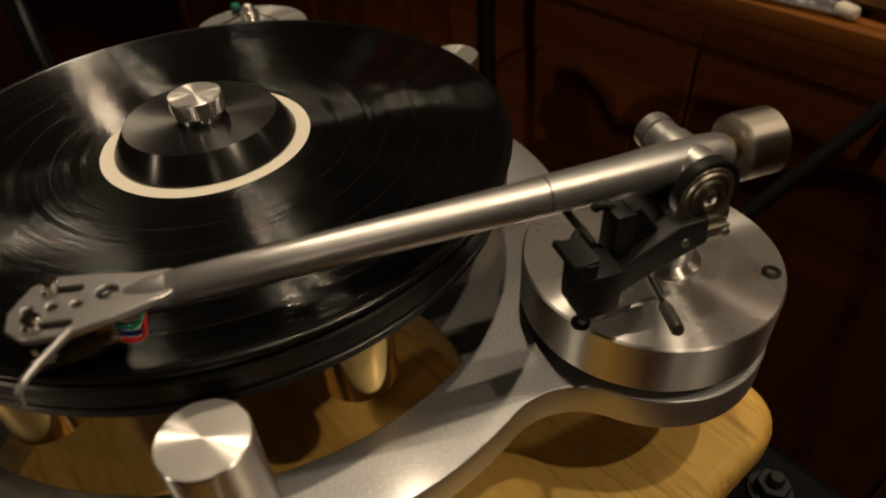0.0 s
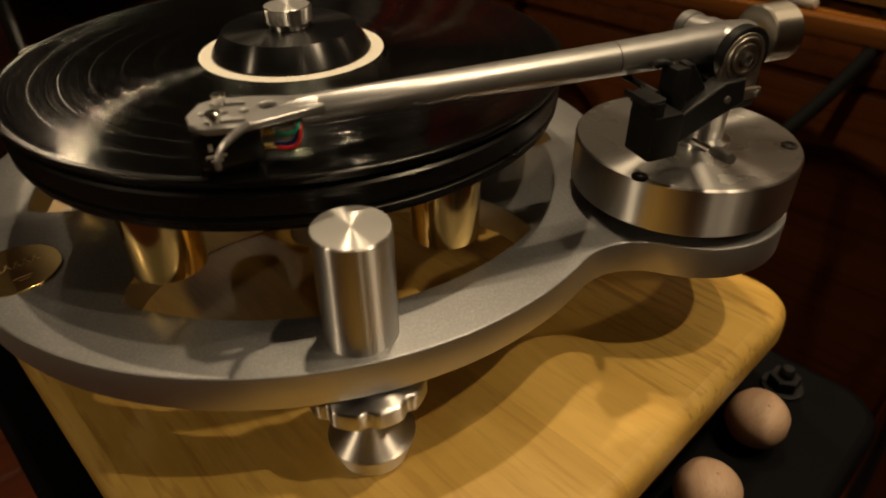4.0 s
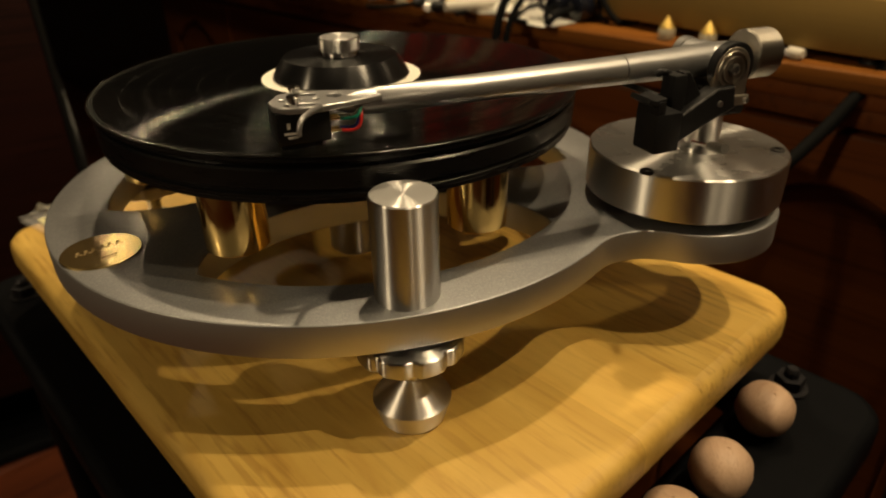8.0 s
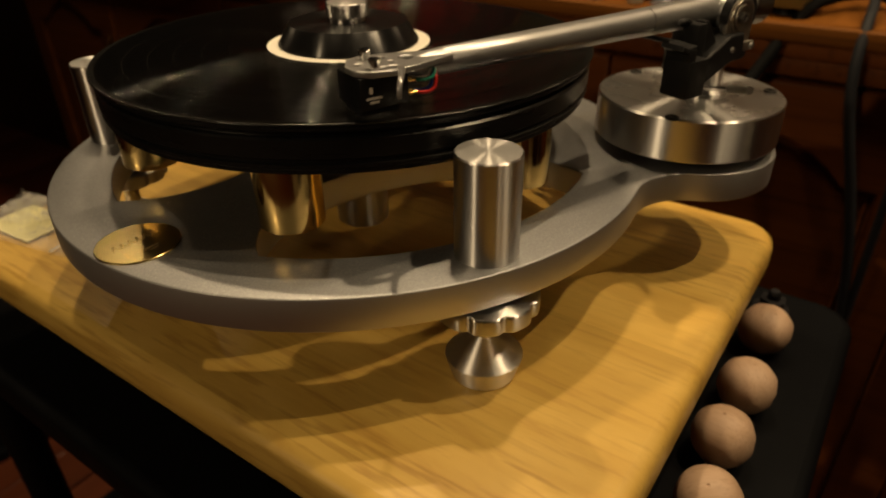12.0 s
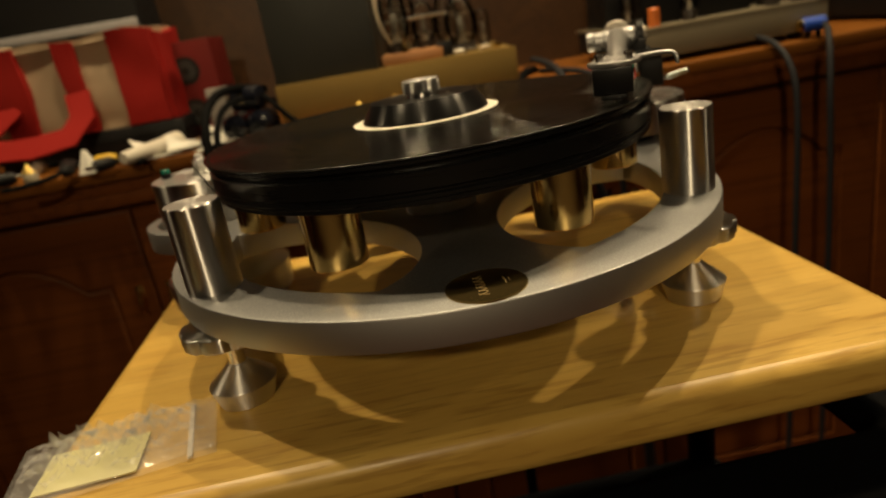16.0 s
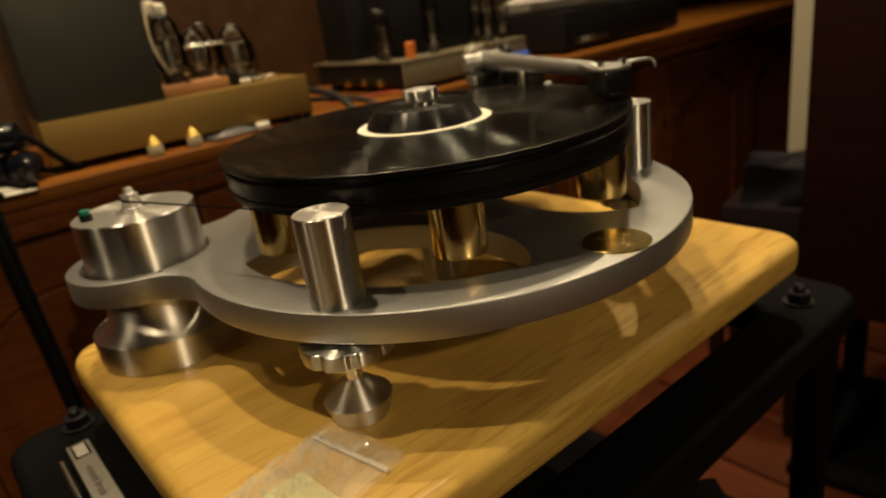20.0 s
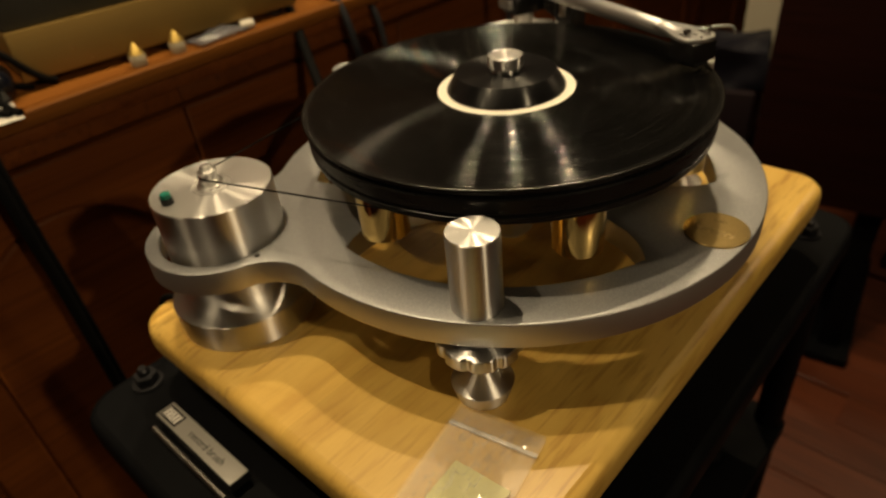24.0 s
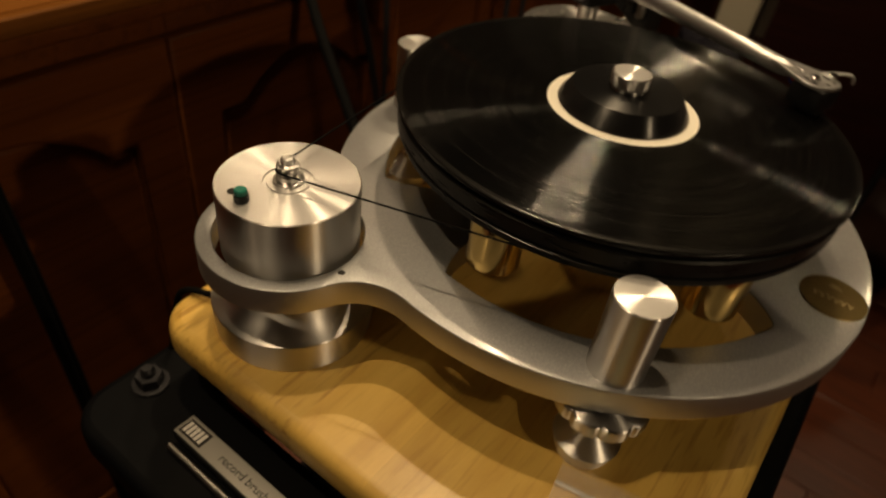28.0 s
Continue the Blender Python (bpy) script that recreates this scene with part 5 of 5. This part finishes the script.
part("grip", along_x([(-0.018, 0.006), (-0.016, 0.010), (0.012, 0.0105), (0.015, 0.008)], 24), mat("blue_plastic", (0.02, 0.07, 0.42), 0.4), bl)
part("ring", along_x([(0.015, 0.0085), (0.021, 0.0085)], 24), BRASS, bl)
for x in (-0.008, 0.006):
    part("stand", box(x - 0.002, x + 0.002, -0.004, 0.004, -0.0200, -0.008), RUBBER, bl)

YEL = mat("yellow_plastic", (0.65, 0.42, 0.03), 0.4)
SMALL = [(0.47, 0.45, BLACKP), (0.52, 0.47, BLACKP), (0.50, 0.415, YEL), (0.455, 0.40, BLACKP), (0.56, 0.53, CHARGE), (0.52, 0.585, BLACKP), (0.475, 0.63, YEL), (0.50, 0.70, BLACKP),
         (0.46, 0.66, CHARGE), (0.56, 0.64, BLACKP), (0.48, 0.78, CHARGE), (0.54, 0.80, BLACKP), (0.47, 0.85, YEL), (0.55, 0.90, CHARGE), (0.49, 0.54, BLACKP), (0.535, 0.275, BLACKP)]
for k, (u, v, mm) in enumerate(SMALL):
    pl = thing("connector_plug", {"black_plastic": "small black cable plug", "yellow_plastic": "small yellow and black plug", "off_white_plastic": "small off-white cable plug"}[mm.name] + " lying on the counter", "plug",
               room(u, v, CT + 0.009, 47 * k), "plugs and cables on the counter")
    part("shell", along_x([(-0.02, 0.004), (-0.012, 0.0085), (0.006, 0.0088), (0.010, 0.007)], 20), mm, pl)
    part("pin", along_x([(0.010, 0.003), (0.022, 0.003), (0.024, 0.001)], 14), CHROME, pl)
    part("lead", tube([(-0.02, 0, 0), (-0.045, 0.010 * (-1) ** k, -0.004), (-0.07, 0.03 * (-1) ** k, -0.005), (-0.06, 0.06 * (-1) ** k, -0.005)], 0.0032, "lead", 4), RUBBER, pl)

# cables
CABLE_GREY = mat("dark_grey_cable_sheath", (0.016, 0.017, 0.021), 0.55, 0.0, Specular_IOR_Level=0.2)


def cable(pts, r, label, material=RUBBER, group="black cables"):
    tagged(part("cable", tube([tuple(ROOM @ Vector(p)) for p in pts], r, "cable", 5), material), label, "cable", group)


cable([(0.60, 0.19, 0.145), (0.52, 0.232, 0.165), (0.455, 0.254, 0.145), (0.424, 0.256, 0.09), (0.420, 0.254, -0.02), (0.420, 0.245, -0.15), (0.42, 0.24, -0.65)], 0.0060, "black cable hanging over the counter edge")
cable([(0.61, 0.18, 0.125), (0.53, 0.222, 0.150), (0.460, 0.245, 0.130), (0.430, 0.246, 0.07), (0.428, 0.246, -0.03), (0.430, 0.236, -0.15), (0.43, 0.23, -0.65)], 0.0045, "black cable hanging over the counter edge")
cable([(0.62, -0.235, 0.115), (0.54, -0.245, 0.112), (0.478, -0.246, 0.092), (0.470, -0.246, 0.017), (0.470, -0.297, -0.123), (0.472, -0.32, -0.30), (0.475, -0.33, -0.65)], 0.0055, "dark grey cable hanging down the cabinet front", CABLE_GREY)
cable([(0.62, -0.245, 0.096), (0.54, -0.290, 0.096), (0.478, -0.311, 0.088), (0.470, -0.312, -0.05), (0.472, -0.315, -0.30), (0.475, -0.32, -0.65)], 0.0045, "dark grey cable hanging down the cabinet front", CABLE_GREY)
cable([(0.58, -0.54, 0.10), (0.49, -0.552, 0.105), (0.435, -0.557, 0.07), (0.421, -0.557, 0.01), (0.42, -0.556, -0.10), (0.43, -0.55, -0.65)], 0.0045, "dark grey cable hanging down the cabinet front", CABLE_GREY)
cable([(0.50, -0.645, 0.105), (0.455, -0.625, 0.105), (0.424, -0.606, 0.055), (0.42, -0.604, -0.02), (0.42, -0.610, -0.15), (0.43, -0.61, -0.65)], 0.0045, "dark grey cable hanging down the cabinet front", CABLE_GREY)
WIRE_RED, WIRE_ORANGE = mat("red_wire", (0.30, 0.02, 0.012), 0.45), mat("orange_wire", (0.55, 0.16, 0.03), 0.45)
cable([(0.60, -0.270, CT + 0.004), (0.545, -0.300, CT + 0.006), (0.530, -0.345, CT + 0.010), (0.540, -0.385, CT + 0.004), (0.60, -0.40, CT + 0.004)], 0.0016, "thin red wire lying on the counter", WIRE_RED, "thin wires")
cable([(0.575, -0.330, CT + 0.003), (0.520, -0.352, CT + 0.004), (0.505, -0.372, CT + 0.006), (0.515, -0.400, CT + 0.003), (0.55, -0.41, CT + 0.003)], 0.0018, "thin orange wire lying on the counter", WIRE_ORANGE, "thin wires")
mc_ = [(0.045, 0.268, 0.006), (0.062, 0.285, 0.006), (0.075, 0.292, -0.01), (0.078, 0.300, -0.06), (0.09, 0.33, -0.2), (0.10, 0.35, -0.5)]
tagged(part("mains_lead", tube(mc_, 0.0024, "mains_lead", 5), RUBBER), "thin black lead from the motor over the board edge", "cable")

# ---- farther things ----
DRIVER_RIM = mat("black_driver_frame", (0.012, 0.012, 0.013), 0.35)
DRIVER_CONE = mat("dark_paper_cone", (0.035, 0.034, 0.032), 0.6)
varied(DRIVER_CONE, 0.5, 0.7, 90)


def loudspeaker(m, w, d, h, stand, label, body_mat):
    t = thing("loudspeaker", label, "loudspeaker", m, "loudspeakers")
    part("cabinet_body", box(-w / 2, w / 2, -d / 2, d / 2, stand, stand + h, 0.006), body_mat, t)
    part("baffle", box(-w / 2, w / 2, -d / 2 - 0.012, -d / 2, stand, stand + h, 0.004), FELT, t, "black front baffle")
    for zc in (0.3, 0.68):
        at = pose(0, -d / 2 - 0.013, stand + zc * h, 90)
        dr = part("driver", lathe([(0.40 * w, 0), (0.40 * w, 0.006), (0.385 * w, 0.009), (0.365 * w, 0.006)], 64, False), DRIVER_RIM, t, "round black driver", at)
        part("surround", lathe([(0.368 * w, 0.004), (0.355 * w, 0.011), (0.335 * w, 0.011), (0.322 * w, 0.003)], 64, False), RUBBER, dr)
        part("cone", lathe([(0.322 * w, 0.003), (0.22 * w, -0.010), (0.11 * w, -0.024)], 64, False), DRIVER_CONE, dr, "dark grey paper cone")
        part("dust_cap", lathe([(0.11 * w, -0.022), (0.08 * w, -0.012), (0.04 * w, -0.007), (0, -0.006)], 40, False), DRIVER_CONE, dr)
    if stand > 0.1:
        for (x, y) in ((-w * 0.36, -d * 0.34), (w * 0.36, -d * 0.34), (-w * 0.36, d * 0.34), (w * 0.36, d * 0.34)):
            part("stand_leg", box(x - 0.02, x + 0.02, y - 0.02, y + 0.02, 0.02, stand, 0.002), FRAME, t)
        part("stand_base", box(-w / 2, w / 2, -d / 2, d / 2, 0, 0.022, 0.003), FRAME, t)
    return t


loudspeaker(room(-0.028, -1.09, FLOOR_Z, -82), 0.42, 0.27, 1.15, 0.38, "tall dark mahogany loudspeaker on a black stand", DARKWOOD)
loudspeaker(room(-0.16, 1.22, FLOOR_Z, 80), 0.50, 0.50, 1.3, 0.16, "tall dark mahogany loudspeaker on a low black stand", DARKWOOD)

stool = thing("low_stool", "low dark wooden stool beside the loudspeaker", "stool", room(0.222, -1.062, FLOOR_Z, 12))
part("seat", box(-0.10, 0.10, -0.10, 0.10, 0.36, 0.385, 0.004), DARKWOOD, stool)
for (x, y) in ((-0.08, -0.08), (0.08, -0.08), (-0.08, 0.08), (0.08, 0.08)):
    part("leg", box(x - 0.014, x + 0.014, y - 0.014, y + 0.014, 0.0, 0.359, 0.002), DARKWOOD, stool)
bc = thing("printed_carton", "dark carton with pale and reddish printed panels on a stool", "carton", room(0.222, -1.062, FLOOR_Z + 0.385, 12))
part("box_body", box(-0.075, 0.075, -0.075, 0.075, 0, 0.135, 0.003), mat("dark_plum_card", (0.012, 0.007, 0.009), 0.55, 0.0, Specular_IOR_Level=0.2), bc)
part("pale_panel", box(-0.0765, -0.0745, -0.06, 0.06, 0.008, 0.048, 0.0005), mat("pale_pink_card", (0.30, 0.19, 0.16), 0.6), bc, "pale printed panel")
part("red_panel", box(-0.0765, -0.0745, -0.03, 0.055, 0.060, 0.115, 0.0005), mat("dull_red_card", (0.13, 0.03, 0.025), 0.6), bc, "dull red printed panel")
tagged(part("dark_bag", soft_box(-0.062, 0.062, -0.062, 0.062, 0, 0.085, 0.018, 4.0, 10), mat("dark_blue_nylon", (0.005, 0.0048, 0.010), 0.55, 0.0, Specular_IOR_Level=0.25), m=room(0.205, -1.07, FLOOR_Z + 0.520, 20)), "dark blue nylon bag lying on a printed carton", "bag")
tagged(part("door_frame", box(0.160, 0.240, -1.24, -1.18, FLOOR_Z, CEIL_Z - 0.001, 0.004), mat("cream_gloss_paint", (0.46, 0.42, 0.33), 0.5), m=ROOM), "cream painted upright of a door frame", "door frame", kind="structure")

# brass-framed case on a stool with a cloth
AMBER = wood_mat("amber_varnished_wood", (0.20, 0.06, 0.015), (0.34, 0.12, 0.03), 0.8, 0.3, 0.0, 0.3)
side_stool = thing("wooden_stool", "dark red wooden stool carrying a draped cloth", "stool", room(-0.42, -1.56, 0))
part("seat", box(-0.22, 0.22, -0.20, 0.20, -0.60, -0.555, 0.006), FLOORW, side_stool)
part("apron", box(-0.20, 0.20, -0.18, 0.18, -0.68, -0.601, 0.003), FLOORW, side_stool)
for x in (-0.18, 0.18):
    for y in (-0.16, 0.16):
        part("leg", box(x - 0.02, x + 0.02, y - 0.02, y + 0.02, FLOOR_Z, -0.601, 0.003), FLOORW, side_stool)
tagged(part("draped_cloth", soft_box(-0.26, 0.225, -0.235, 0.205, 0, 0.195, 0.024, 2.0, 14), mat("pale_grey_cloth", (0.34, 0.32, 0.325), 0.85), m=room(-0.42, -1.56, -0.650)), "pale crumpled cloth lying on a wooden stool", "cloth")
gd = thing("glass_dish", "cut glass dish standing on the pale cloth", "dish", room(-0.37, -1.46, -0.445))
part("bowl", lathe([(0, 0.0), (0.034, 0.0), (0.040, 0.006), (0.062, 0.046), (0.066, 0.052), (0.060, 0.050), (0.036, 0.012), (0, 0.009)], 14, False), thin_glass("cut_glass", 0.08), gd, smooth=10)
part("rim", tube([(0.065 * math.cos(k * math.pi / 7), 0.065 * math.sin(k * math.pi / 7), 0.052) for k in range(14)], 0.003, "rim", 4, cyclic=True, smooth_path=False), CHROME, gd, "bright rim")
case_ = thing("display_case", "brass framed glazed display case with amber wood posts", "display case", room(-0.43, -1.56, 0))
part("bottom_frame", plate([rounded(-0.18, 0.18, -0.15, 0.15, 0.01), rounded(-0.13, 0.13, -0.11, 0.11, 0.01)], -0.445, -0.395, 0.006, "bottom_frame"), BRASS, case_, "brass lower frame")
part("top_frame", plate([rounded(-0.19, 0.19, -0.16, 0.16, 0.01), rounded(-0.13, 0.13, -0.11, 0.11, 0.01)], -0.105, -0.055, 0.006, "top_frame"), BRASS, case_, "brass upper frame")
part("floor_panel", box(-0.14, 0.14, -0.12, 0.12, -0.430, -0.418), FELT, case_)
part("top_panel", box(-0.14, 0.14, -0.12, 0.12, -0.095, -0.083), AMBER, case_)
part("back_panel", box(-0.14, 0.14, -0.135, -0.128, -0.396, -0.104), FELT, case_)
for x in (-0.155, 0.155):
    for y in (-0.13, 0.13):
        part("post", box(x - 0.011, x + 0.011, y - 0.011, y + 0.011, -0.396, -0.104, 0.002), AMBER, case_, "amber wood post")
for z in (-0.034, -0.002):
    for y in (-0.14, 0.14):
        part("rail", tube([(-0.17, y, z), (0.165, y, z)], 0.011, "rail", 5, smooth_path=False), BRASS, case_, "polished brass rail")
for x in (-0.16, 0.16):
    for y in (-0.14, 0.14):
        part("rail_post", tube([(x, y, -0.056), (x, y, 0.006)], 0.007, "rail_post", 4, smooth_path=False), BRASS, case_)
tagged(part("wooden_box", box(-0.13, 0.12, -0.11, 0.11, -0.0825, 0.18, 0.004), AMBER, m=room(-0.44, -1.56, 0)), "brown wooden box standing on the display case", "box")

# small things on the rack's shelf
for k, (u, v, mm, lb) in enumerate(((-0.08, -0.10, RED, "small red carton"), (-0.11, -0.02, mat("blue_card", (0.03, 0.05, 0.2), 0.5), "small blue carton"), (-0.1, 0.07, CHARGE, "small off-white carton"), (-0.12, -0.18, BLACKP, "small black carton"))):
    tagged(part("carton", box(-0.028, 0.028, -0.03, 0.03, 0, 0.07 + 0.02 * (k % 2), 0.002), mm, m=room(u, v, -0.36, 17 * k)), lb + " on the rack shelf", "carton", "cartons on the rack shelf")

# ---- floor planks ----
PW, PL = 0.09, 0.9
plank_me = mesh_of(box(-PL / 2 + 0.0008, PL / 2 - 0.0008, -PW / 2 + 0.0008, PW / 2 - 0.0008, FLOOR_Z - 0.012, FLOOR_Z, 0.0012, 1), "plank")
plank_me.materials.append(FLOORW)
row = 0
v = -2.05
while v < 1.9:
    shift = (row * 0.37) % PL
    for k in range(3):
        u = -1.35 + shift + k * PL
        if u + PL / 2 < FACE_U + 0.1:
            part("plank", plank_me, None, floor, "", pose(u, v, 0))
    v += PW
    row += 1
